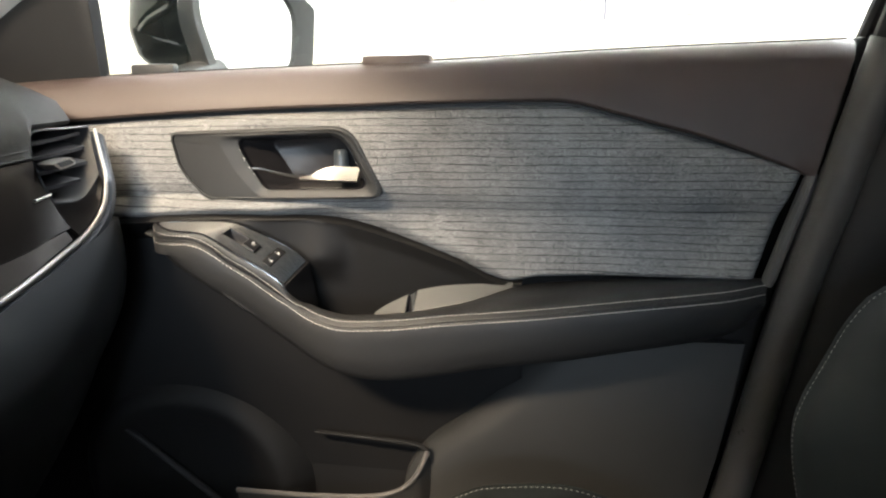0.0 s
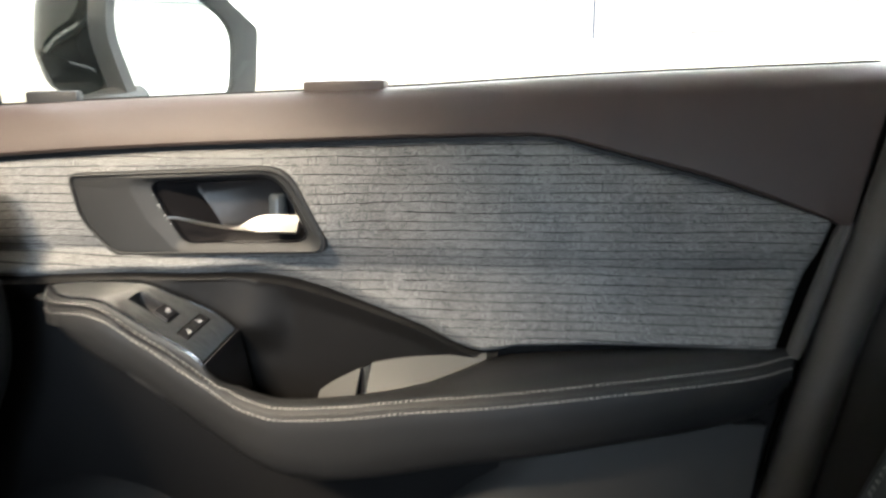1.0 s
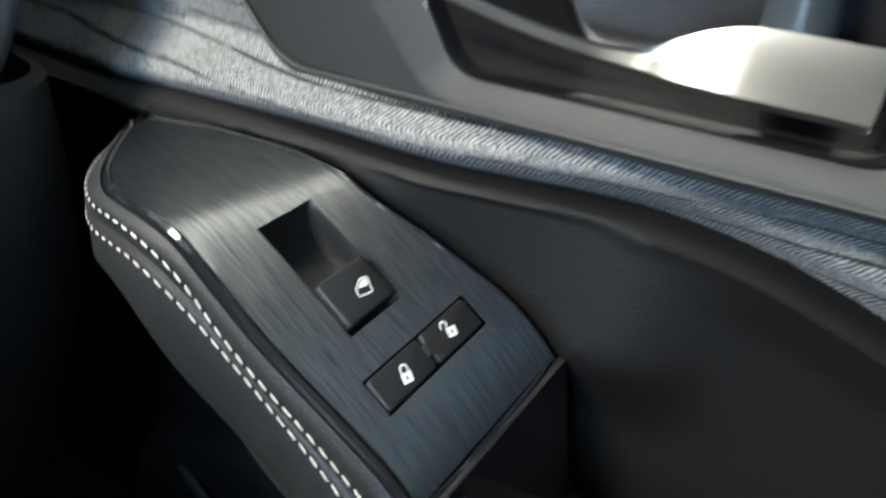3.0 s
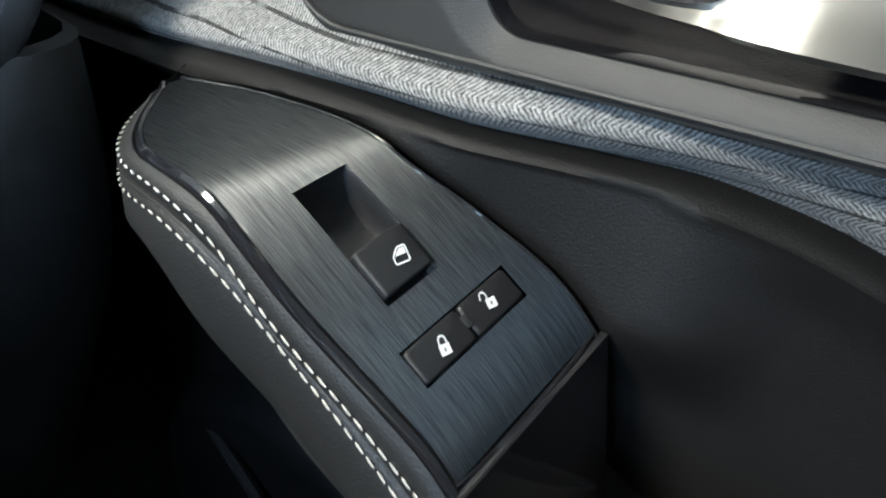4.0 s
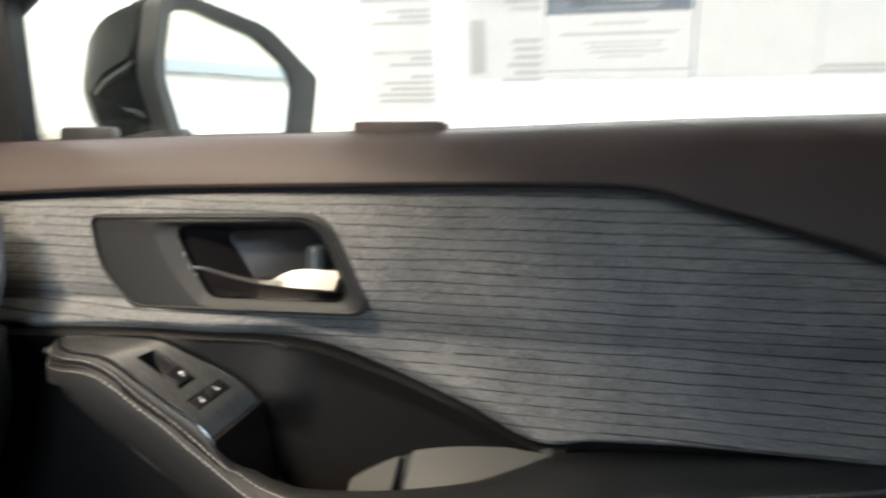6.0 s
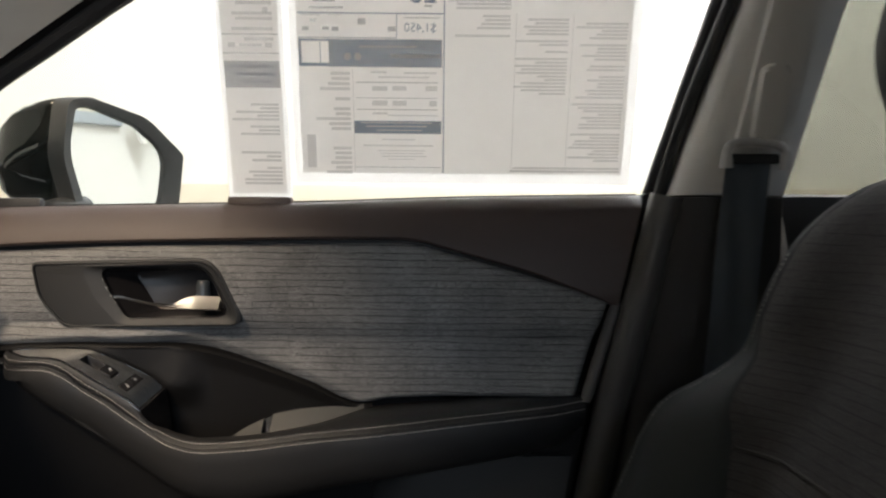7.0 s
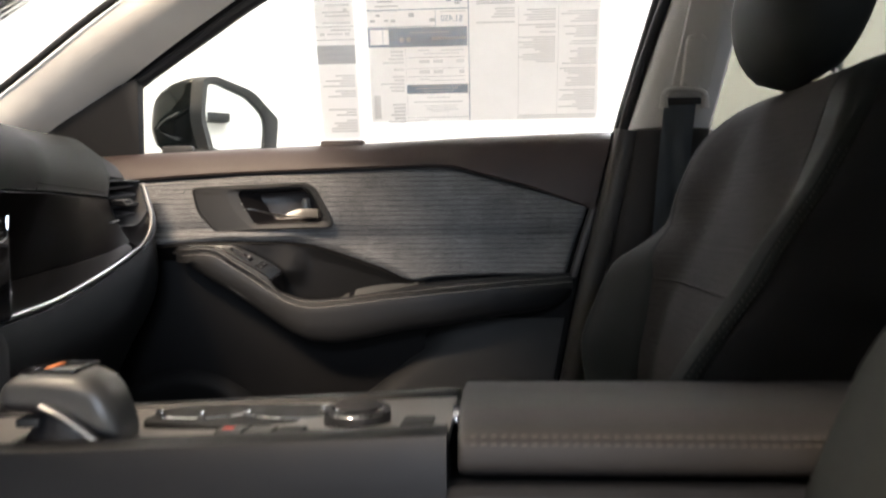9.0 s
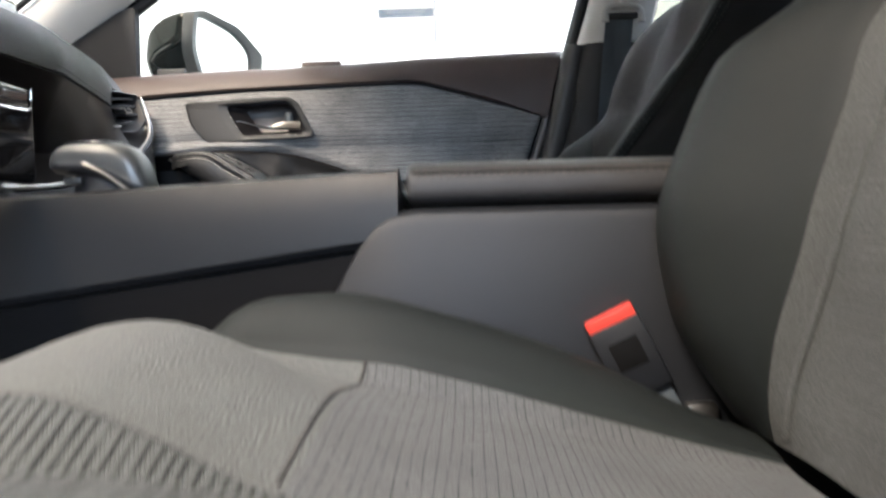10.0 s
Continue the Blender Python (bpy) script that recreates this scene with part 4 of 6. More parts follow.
def window(door):
    """Door glass with its frame; the outer skin of the door below."""
    z0, z1 = 1.03, 1.47
    part("window_glass", shell([[(x, glass_y(z) + 0.004, z) for x in (-0.20, 0.3, 0.80)] for z in (z0, 1.25, z1)], (0, 0.004, 0)), CLEAR, door, "clear door glass").visible_shadow = False
    # rear upright of the frame, with lining and two seal beads
    up = [(0.786, 1.05), (0.793, 1.086), (0.822, 1.20), (0.860, 1.34), (0.897, 1.48)]
    for name, off, dy, r, mat in (("frame_seal", -0.002, -0.004, 0.0095, RUBBER), ("frame_upright", 0.018, -0.010, 0.013, PLASTIC)):
        path = [(x + off, glass_y(z) + dy, z) for x, z in up]
        part(name, tube(fine(path, 20), r, 10), mat, door)
    # sloping front upright of the frame
    path = [(-0.30, 0.800, 1.10), (-0.186, 0.788, 1.162), (-0.011, 0.748, 1.258), (0.201, 0.684, 1.355), (0.42, 0.66, 1.42), (0.86, 0.66, 1.475)]
    part("frame_top", tube(fine(path, 40), 0.0125, 10), PLASTIC, door, "black upper frame of the door")
    # dark lining between the frame and the pillar trim
    inner = [(-0.46, 0.790, 1.038), (-0.30, 0.778, 1.110), (-0.175, 0.764, 1.184), (-0.005, 0.720, 1.279), (0.21, 0.655, 1.377), (0.45, 0.62, 1.455)]
    outer = [(-0.46, 0.815, 1.010), (-0.30, 0.802, 1.098), (-0.186, 0.790, 1.160), (-0.011, 0.750, 1.256), (0.201, 0.686, 1.353), (0.42, 0.662, 1.418)]
    a, b = fine(inner, 30), fine(outer, 30)
    part("frame_lining", shell([[p.lerp(q, k) for p, q in zip(a, b)] for k in (0.0, 0.5, 1.0)], (0.0, 0.008, 0.006)), CARD, door)
    # black corner triangle with the mirror foot behind it
    tri_pts = rounded([(-0.40, 0, 1.03), (-0.137, 0, 1.03), (-0.112, 0, 1.200), (-0.150, 0, 1.188), (-0.40, 0, 1.058)], (0.005, 0.004, 0.006, 0.01, 0.005), 4)
    part("corner_cover", prism([(p.x, p.z) for p in tri_pts], lambda u, v, w: (u, glass_y(v) - 0.016 + w, v), 0.022, 0.004), RUBBER, door, "black corner cover at the mirror")
    skin = [[(x, y, z) for x in steps(-0.45, 0.80, 12)] for y, z in ((0.812, 1.055), (0.83, 1.04), (0.86, 0.98), (0.885, 0.80), (0.88, 0.60), (0.85, 0.42))]
    part("outer_skin", shell(skin, (0, 0.004, 0)), BODY, door, "black painted outer skin")


def mirror(door):
    """Door mirror: a black shell that opens to the rear, with the mirror face set in."""
    o = Vector((0.003, 0.992, 1.152))
    u = Vector((0.095, 0.188, 0)).normalized()  # along the face, outwards
    n = Vector((u.y, -u.x, 0))  # out of the face, to the rear
    frame_line = rounded([(-0.114, 0.073, 0), (-0.078, 0.083, 0), (0.032, 0.066, 0), (0.111, 0.012, 0), (0.099, -0.090, 0), (-0.098, -0.092, 0), (-0.124, -0.012, 0)],
                         (0.018, 0.05, 0.09, 0.012, 0.03, 0.02, 0.10), 8)
    glass_line = rounded([(-0.100, 0.062, 0), (-0.074, 0.067, 0), (0.012, 0.049, 0), (0.072, 0.012, 0), (0.060, -0.084, 0), (-0.084, -0.086, 0), (-0.111, -0.005, 0)],
                         (0.014, 0.04, 0.07, 0.05, 0.03, 0.02, 0.10), 8)
    ahead = Vector((-1.0, 0.10, 0))

    def ring(line, scale, depth, fwd=0.0):
        return [o + u * (p.x * scale - 0.085 * (1 - scale)) + Vector((0, 0, p.y * scale - 0.036 * (1 - scale))) + n * depth + ahead * fwd for p in line]
    lip = [ring(glass_line, 1.0, -0.001), ring(glass_line, 1.0, 0.007), ring(glass_line, 1.02, 0.009), ring(frame_line, 0.985, 0.011), ring(frame_line, 1.0, 0.008), ring(frame_line, 1.0, 0.0), ring(frame_line, 1.0, 0.0, 0.017)]
    cover = [ring(frame_line, f, 0.0, d) for f, d in ((0.985, 0.015), (1.005, 0.018), (0.995, 0.034), (0.965, 0.050), (0.915, 0.070), (0.82, 0.090), (0.68, 0.108), (0.50, 0.120), (0.30, 0.127), (0.12, 0.129))]
    bm = grid(cover, loop=True)
    bm.verts.ensure_lookup_table()
    bm.faces.new(bm.verts[-len(frame_line):])
    house = part("mirror_housing", bm, BODY, door, "gloss black door mirror housing", sharp=60)
    part("mirror_frame", grid(lip, loop=True), PLASTIC, house, "dark satin frame round the mirror face", sharp=40)
    bm = bmesh.new()
    bm.faces.new([bm.verts.new(p) for p in ring(glass_line, 1.005, 0.002)])
    part("mirror_face", bm, MIRROR, house, "silver mirror face")
    part("mirror_foot", tube([(-0.10, 0.80, 1.045), (-0.075, 0.85, 1.05), (-0.05, 0.93, 1.07)], [0.035, 0.03, 0.034], 14, flat=0.55), PLASTIC, house)


front_door()


# ---- price sheet on the glass ----
def sheet_spot(x, z, lift=0.0):
    return Vector((x, glass_y(z) + 0.0012 - lift, z))


def plate_on_glass(x0, x1, z0, z1, lift, thick=0.0004, bm=None):
    bm = bm or bmesh.new()
    f = [bm.verts.new(sheet_spot(x, z, lift)) for x, z in ((x0, z0), (x1, z0), (x1, z1), (x0, z1))]
    bm.faces.new(f)
    return bm


def price_sheets():
    sheet = thing("window_sticker", (0.54, 0.79, 1.10), "large printed price sheet in a clear sleeve on the window", "window sticker")
    part("sleeve", shell([[sheet_spot(x, z, 0.0) for x in (0.316, 0.764)] for z in (1.100, 1.42)], (0, 0.0008, 0)), FILM, sheet, "clear plastic sleeve")
    part("sheet", plate_on_glass(0.326, 0.752, 1.113, 1.415, 0.0012), PAPER, sheet, "white paper sheet")
    for x0, x1, z0, z1 in ((0.366, 0.5105, 1.246, 1.279), (0.3275, 0.366, 1.2465, 1.2505), (0.3275, 0.331, 1.2505, 1.279), (0.331, 0.366, 1.2765, 1.279), (0.3545, 0.3555, 1.2505, 1.2765), (0.396, 0.5105, 1.164, 1.180), (0.3275, 0.5125, 1.3085, 1.3100), (0.3275, 0.4525, 1.2800, 1.2812), (0.4525, 0.4535, 1.281, 1.309), (0.5125, 0.514, 1.114, 1.415), (0.514, 0.751, 1.3300, 1.3312)):
        part("print_block", plate_on_glass(x0, x1, z0, z1, 0.0018), INK, sheet, "blue grey printed band")
    rng = random.Random(4)
    fine_print = bmesh.new()

    def lines(x0, x1, z0, z1, pitch, ragged):
        z = z1
        while z > z0:
            a = x0 + rng.random() * ragged * (x1 - x0)
            if rng.random() > 0.12:
                plate_on_glass(a, x1, z - pitch * 0.66, z, 0.0018, bm=fine_print)
            z -= pitch
    lines(0.678, 0.746, 1.132, 1.305, 0.0042, 0.55)
    lines(0.602, 0.671, 1.213, 1.305, 0.0042, 0.6)
    lines(0.517, 0.597, 1.283, 1.327, 0.0046, 0.6)
    lines(0.600, 0.748, 1.118, 1.1225, 0.004, 0.05)
    lines(0.345, 0.392, 1.116, 1.240, 0.0062, 0.6)
    plate_on_glass(0.333, 0.345, 1.120, 1.162, 0.0018, bm=fine_print)
    for x in (0.3955, 0.604, 0.676):
        plate_on_glass(x, x + 0.0008, 1.116, 1.244 if x < 0.5 else 1.31, 0.0018, bm=fine_print)
    for box in ((0.4617, 0.5039, 1.2380, 1.2402), (0.4188, 0.4392, 1.2386, 1.2409), (0.4287, 0.4947, 1.2329, 1.2348), (0.4204, 0.4402, 1.2172, 1.2229), (0.4468, 0.4650, 1.2175, 1.2232), (0.4897, 0.5046, 1.2172, 1.2236), (0.4204, 0.4402, 1.1989, 1.2053), (0.4468, 0.4650, 1.1989, 1.2053), (0.4947, 0.5046, 1.1983, 1.2053), (0.4204, 0.4402, 1.1880, 1.1906), (0.4402, 0.5052, 1.1861, 1.1877), (0.4320, 0.4765, 1.1556, 1.1572), (0.4072, 0.4996, 1.1476, 1.1499), (0.4270, 0.4897, 1.1415, 1.1428), (0.4303, 0.4864, 1.1380, 1.1393), (0.4320, 0.4914, 1.1342, 1.1358), (0.4402, 0.4749, 1.1307, 1.1319)):
        plate_on_glass(*box, 0.0018, bm=fine_print)
    part("small_print", fine_print, PALEINK, sheet, "grey lines of small print", kind="stuff")
    ring = [(0.727 + 0.013 * math.cos(q), 1.352 + 0.013 * math.sin(q)) for q in (2 * math.pi * j / 28 for j in range(28))]
    bm = bmesh.new()
    ribbon(ring, 0.002, lambda u, v, w: sheet_spot(u, v, 0.0018), 0, bm, True)
    part("print_ring", bm, PALEINK, sheet, "pale printed ring")
    for x0, x1, z0, z1 in ((0.585, 0.690, 1.348, 1.3515), (0.612, 0.640, 1.3375, 1.3415), (0.520, 0.548, 1.335, 1.372), (0.516, 0.552, 1.3325, 1.3345)):
        part("print_block", plate_on_glass(x0, x1, z0, z1, 0.0018), SOFTINK, sheet)
    # rules, short headings and small signs of the fee table
    signs = bmesh.new()
    for box in ((0.3997, 0.5052, 1.2268, 1.2281), (0.3997, 0.5052, 1.2079, 1.2088), (0.3997, 0.5052, 1.1935, 1.1947), (0.3957, 0.5098, 1.1204, 1.1214), (0.3429, 0.3858, 1.3142, 1.3168), (0.3512, 0.3792, 1.3277, 1.3296), (0.3479, 0.3759, 1.3223, 1.3245), (0.3535, 0.3742, 1.3495, 1.3524), (0.4617, 0.5079, 1.3037, 1.3053), (0.3330, 0.3561, 1.3062, 1.3075), (0.3660, 0.3841, 1.3062, 1.3075), (0.3330, 0.3416, 1.2889, 1.2934), (0.3587, 0.3673, 1.2896, 1.2934), (0.3706, 0.3792, 1.2883, 1.2934), (0.4419, 0.4518, 1.2883, 1.2941), (0.3436, 0.3515, 1.2982, 1.3027), (0.4039, 0.4138, 1.2963, 1.3037), (0.5029, 0.5085, 1.3367, 1.3444), (0.4501, 0.4683, 1.3437, 1.3463), (0.4392, 0.4518, 1.3277, 1.3335), (0.4557, 0.4656, 1.3277, 1.3335), (0.4881, 0.4980, 1.3168, 1.3194)):
        plate_on_glass(*box, 0.0018, bm=signs)
    part("table_print", signs, SOFTINK, sheet, "pale blue grey rules and signs", kind="stuff")
    # lines and two discs left white in the dark bands
    knock = bmesh.new()
    for box in ((0.4452, 0.5085, 1.2572, 1.2617), (0.4056, 0.4980, 1.1768, 1.1784), (0.4122, 0.4914, 1.1723, 1.1739), (0.4254, 0.4848, 1.1675, 1.1688), (0.4056, 0.4782, 1.2694, 1.2707)):
        plate_on_glass(*box, 0.0026, bm=knock)
    for cx in (0.3901, 0.4026):
        disc = [(cx + 0.0045 * math.cos(q), 1.2582 + 0.0045 * math.sin(q)) for q in steps(0, 2 * math.pi, 17)[:-1]]
        flat_poly(disc, lambda u, v, w: sheet_spot(u, v, 0.0026), 0, knock)
    part("white_print", knock, PALEPAPER, sheet, "white lettering lines in the dark bands", kind="stuff")
    # figures read mirrored from inside the car
    for text, size, cx, cz in (("$1,450", 0.0150, 0.483, 1.288), ("28", 0.036, 0.487, 1.3215), ("$250", 0.015, 0.362, 1.334)):
        part("figure", writing(text, size, lambda a, b, cx=cx, cz=cz: sheet_spot(cx - a, cz + b, 0.0025)), INK, sheet, "printed figure seen mirrored")
    strip = thing("window_sticker", (0.266, 0.795, 1.08), "narrow printed side strip in a clear sleeve on the window", "window sticker")
    part("sleeve", shell([[sheet_spot(x, z, 0.0) for x in (0.224, 0.309)] for z in (1.079, 1.42)], (0, 0.0008, 0)), FILM, strip, "clear plastic sleeve")
    part("sheet", plate_on_glass(0.230, 0.303, 1.085, 1.415, 0.0012), PAPER, strip, "white paper strip")
    for z0, z1 in ((1.2195, 1.2520), (1.329, 1.342), (1.2605, 1.262), (1.283, 1.2845)):
        part("print_block", plate_on_glass(0.231, 0.302, z0, z1, 0.0018), SOFTINK, strip)
    fine_print = bmesh.new()
    lines(0.236, 0.298, 1.158, 1.205, 0.0046, 0.7)
    lines(0.240, 0.298, 1.096, 1.140, 0.0050, 0.75)
    for box in ((0.238, 0.247, 1.2680, 1.2740), (0.285, 0.294, 1.2680, 1.2740), (0.252, 0.281, 1.2695, 1.2725), (0.284, 0.291, 1.3085, 1.3150)):
        plate_on_glass(*box, 0.0018, bm=fine_print)
    lines(0.250, 0.296, 1.2765, 1.280, 0.0060, 0.4)
    lines(0.238, 0.296, 1.288, 1.322, 0.0060, 0.4)
    part("small_print", fine_print, PALEINK, strip, kind="stuff")
    knock = bmesh.new()
    for box in ((0.240, 0.292, 1.2440, 1.2465), (0.246, 0.296, 1.2340, 1.2375), (0.252, 0.292, 1.2255, 1.2280), (0.246, 0.290, 1.3345, 1.3375)):
        plate_on_glass(*box, 0.0026, bm=knock)
    part("white_print", knock, PALEPAPER, strip, kind="stuff")


price_sheets()


# ---- body shell ----
def body_shell():
    car = thing("vehicle", (0.6, 0, 0.0), "dark car body shell with pale roof lining and grey pillar trims", "car body")
    part("floor_carpet", block(-0.75, 2.3, -0.80, 0.80, 0.28, 0.34, 0.01), CARPET, car, "black floor carpet")
    part("firewall", block(-0.80, -0.74, -0.80, 0.80, 0.28, 1.0, 0.01), CARPET, car)
    roof = [[(x, y, 1.50 - 0.10 * (abs(y) / 0.62) ** 3 - 0.05 * ((x - 1.1) / 1.2) ** 2) for y in steps(-0.62, 0.62, 17)] for x in steps(0.10, 2.3, 14)]
    part("roof_lining", shell(roof, (0, 0, 0.04)), HEADLINER, car, "pale grey roof lining")
    # outer roof, wide enough to meet the pillars
    roof = [[(x, y, 1.56 - 0.12 * (abs(y) / 0.70) ** 3 - 0.05 * ((x - 1.1) / 1.2) ** 2) for y in steps(-0.70, 0.70, 17)] for x in steps(0.05, 2.4, 14)]
    part("roof_skin", shell(roof, (0, 0, 0.03)), BODY, car)
    # windscreen
    ws = [[(-0.78 + 0.86 * s + 0.06 * (1 - (y / 0.7) ** 2) * -1, y * (1 - 0.14 * s), 1.06 + 0.43 * s) for y in steps(-0.72, 0.72, 9)] for s in steps(0, 1, 6)]
    part("windscreen", shell(ws, (0, 0, 0.005)), CLEAR, car, "clear windscreen").visible_shadow = False
    for s in (1, -1):
        # A pillar: cream trim inside, black seam on its windscreen side
        lo = [(-0.46, 0.795, 1.035), (-0.30, 0.782, 1.105), (-0.175, 0.768, 1.178), (-0.005, 0.722, 1.272), (0.21, 0.655, 1.37), (0.45, 0.62, 1.45)]
        hi = [(-0.56, 0.740, 1.045), (-0.43, 0.715, 1.118), (-0.277, 0.680, 1.203), (-0.15, 0.655, 1.279), (-0.023, 0.640, 1.352), (0.20, 0.60, 1.46)]
        a, b = fine(lo, 24), fine(hi, 24)
        rows = []
        for p, q in zip(a, b):
            m = (p + q) / 2 + Vector((0.0, -0.030, 0.0))
            out = (p + q) / 2 + Vector((0, 0.035, 0.01))
            rows.append([Vector((v.x, v.y * s, v.z)) for v in (p, p.lerp(m, 0.35) + Vector((0, -0.012, 0)), p.lerp(m, 0.7) + Vector((0, -0.008, 0)), m, m.lerp(q, 0.5) + Vector((0, -0.005, 0)), q, out)])
        part("pillar_trim", grid(rows, loop=True, caps=True), CREAM, car, "cream trim of the windscreen pillar")
        part("pillar_seal", tube([Vector((v.x - 0.004, v.y * s - 0.006 * s, v.z + 0.006)) for v in b], 0.0065, 8), RUBBER, car)
        # B pillar, grey above and dark below
        def col(z):
            x0 = lerp([(0.30, 0.68), (0.56, 0.70), (0.82, 0.752), (1.083, 0.803), (1.335, 0.880), (1.50, 0.93)], z)
            x1 = lerp([(0.30, 0.99), (0.80, 0.955), (1.083, 0.944), (1.335, 1.003), (1.50, 1.04)], z)
            y = lerp([(0.30, 0.76), (0.56, 0.755), (0.82, 0.735), (1.083, 0.700), (1.30, 0.665), (1.50, 0.60)], z)
            return x0, x1, y
        for name, zs, mat, label in (("pillar_lower", steps(0.30, 1.081, 20), PILLARDARK, "dark lower trim of the centre pillar"), ("pillar_upper", steps(1.0835, 1.50, 14), PILLAR, "light grey upper trim of the centre pillar")):
            rows = []
            for z in zs:
                x0, x1, y = col(z)
                d = 0.0 if name == "pillar_lower" else 0.002
                rows.append([(x0 - d, (y + 0.085) * s, z), (x0 - d, (y + 0.030) * s, z), (x0 + 0.004, (y + 0.018) * s, z), (x0 + 0.014, (y + 0.006) * s, z), (x0 + 0.030, y * s, z),
                             ((x0 + x1) / 2, (y - 0.006) * s, z), (x1 - 0.03, (y + 0.002) * s, z), (x1 - 0.008, (y + 0.012) * s, z), (x1, (y + 0.03) * s, z), (x1, (y + 0.085) * s, z)])
            part(name, grid(rows, loop=True, caps=True), mat, car, label)
        # door opening seal in front of the pillar
        seal = [(0.662, 0.775, 0.42), (0.692, 0.772, 0.56), (0.742, 0.768, 0.82), (0.775, 0.765, 0.96), (0.795, 0.755, 1.083), (0.868, 0.695, 1.335), (0.92, 0.64, 1.48)]
        part("door_seal", tube([(p.x, p.y * s, p.z) for p in fine(seal, 30)], 0.010, 10), RUBBER, car)
        seal = [(0.656, 0.760, 0.42), (0.686, 0.757, 0.56), (0.737, 0.750, 0.82), (0.771, 0.740, 0.96), (0.797, 0.727, 1.083)]
        part("seal_trim", tube([(p.x, p.y * s, p.z) for p in fine(seal, 30)], 0.022, 14), PILLARLOW, car, "dark rounded edge trim beside the door")
        # rear door with dark lining and tinted pane
        rows = [[(x, y * s, z) for x in steps(0.96, 2.3, 6)] for y, z in ((0.76, 0.34), (0.765, 0.80), (0.75, 1.02), (0.775, 1.086), (0.80, 1.09))]
        part("rear_lining", shell(rows, (0, 0.06 * s, 0)), PLASTIC, car, "black lining of the rear door")
        part("rear_pane", shell([[(x, (glass_y(z) + 0.004) * s, z) for x in (0.95, 1.6, 2.3)] for z in (1.07, 1.25, 1.47)], (0, 0.004 * s, 0)), TINTED, car, "grey green tinted rear pane").visible_shadow = False
        part("roof_rail", tube([(x, 0.645 * s, 1.435 + 0.045 * math.sin((x - 0.1) / 2.2 * math.pi)) for x in steps(0.1, 2.3, 16)], 0.04, 10), HEADLINER, car)
        part("door_sill", block(-0.5, 1.0, (0.70 if s > 0 else -0.86), (0.86 if s > 0 else -0.70), 0.28, 0.43, 0.02), PLASTIC, car)
        part("wing", block(-1.6, -0.47, 0.60 if s > 0 else -0.90, 0.90 if s > 0 else -0.60, 0.35, 1.0, 0.05), BODY, car)
    for wx in (-0.95, 1.75):
        for wy in (-0.78, 0.78):
            tyre = part("wheel", tube([(wx, wy - 0.11, 0.34), (wx, wy - 0.09, 0.34), (wx, wy + 0.09, 0.34), (wx, wy + 0.11, 0.34)], [0.31, 0.34, 0.34, 0.31], 28), RUBBER, car, "black tyre")
            part("rim", tube([(wx, wy - 0.115, 0.34), (wx, wy + 0.115, 0.34)], 0.22, 24), SATIN, tyre)
    part("underbody", block(-1.6, 2.3, -0.66, 0.66, 0.22, 0.30, 0.02), PLASTIC, car)
    part("bonnet", block(-1.65, -0.80, -0.7, 0.7, 0.80, 0.98, 0.05), BODY, car)
    part("tailgate", block(2.3, 2.36, -0.80, 0.80, 0.28, 1.10, 0.01), PLASTIC, car)
    part("rear_screen", shell([[(2.31, y, z) for y in (-0.7, 0.7)] for z in (1.10, 1.46)], (0.005, 0, 0)), TINTED, car, "tinted rear screen").visible_shadow = False
    part("rear_bench", joined(block(1.35, 1.85, -0.66, 0.66, 0.40, 0.68, 0.05, 3), block(1.80, 1.98, -0.66, 0.66, 0.60, 1.16, 0.06, 3)), SEATVINYL, car)


body_shell()


# ---- seat belt on the centre pillar ----
def seat_belt():
    belt = thing("seat_belt", (0.87, 0.68, 0.60), "grey blue seat belt hanging from its pillar loop", "seat belt")
    path = fine([(0.8775, 0.676, 1.128), (0.870, 0.672, 1.06), (0.858, 0.668, 0.93), (0.846, 0.672, 0.80), (0.836, 0.69, 0.62)], 24)
    rows = [[p + Vector((0.0265 * w, 0.0015 * math.cos(w * 2.5) + 0.002 * math.sin(6 * w + p.z * 20), -0.004 * w)) for w in steps(-1, 1, 9)] for p in path]
    part("webbing", shell(rows, (0, 0.0015, 0)), BELT, belt, "grey blue woven webbing")
    arc = fine([(0.8475, 0.668, 1.114), (0.8475, 0.666, 1.133), (0.855, 0.665, 1.1425), (0.868, 0.664, 1.1445), (0.898, 0.664, 1.1425), (0.911, 0.665, 1.139), (0.917, 0.666, 1.131), (0.9175, 0.668, 1.112)], 40)
    part("loop", tube(arc, [0.0045 + 0.0035 * abs(2 * k / 39 - 1) ** 2 for k in range(40)], 10), LOOPGREY, belt, "grey belt loop")
    part("loop_slot", block(0.853, 0.911, 0.667, 0.674, 1.119, 1.131, 0.002), RUBBER, belt)
    guide = rounded([(0.8765, 0, 1.144), (0.9080, 0, 1.142), (0.9165, 0, 1.232), (0.8830, 0, 1.234)], 0.012, 6)
    part("height_slider", prism([(p.x, p.z) for p in guide], lambda u, v, w: (u, 0.655 - 0.20 * (v - 1.18) + w, v), 0.034, 0.008, 4), PILLAR, belt, "grey height slider")
    track = rounded([(0.862, 0, 1.14), (0.925, 0, 1.14), (0.952, 0, 1.33), (0.897, 0, 1.33)], 0.01, 4)
    part("slider_track", prism([(p.x, p.z) for p in track], lambda u, v, w: (u, 0.686 - 0.165 * (v - 1.083) + w, v), 0.02, 0.003), PILLAR, belt)


seat_belt()


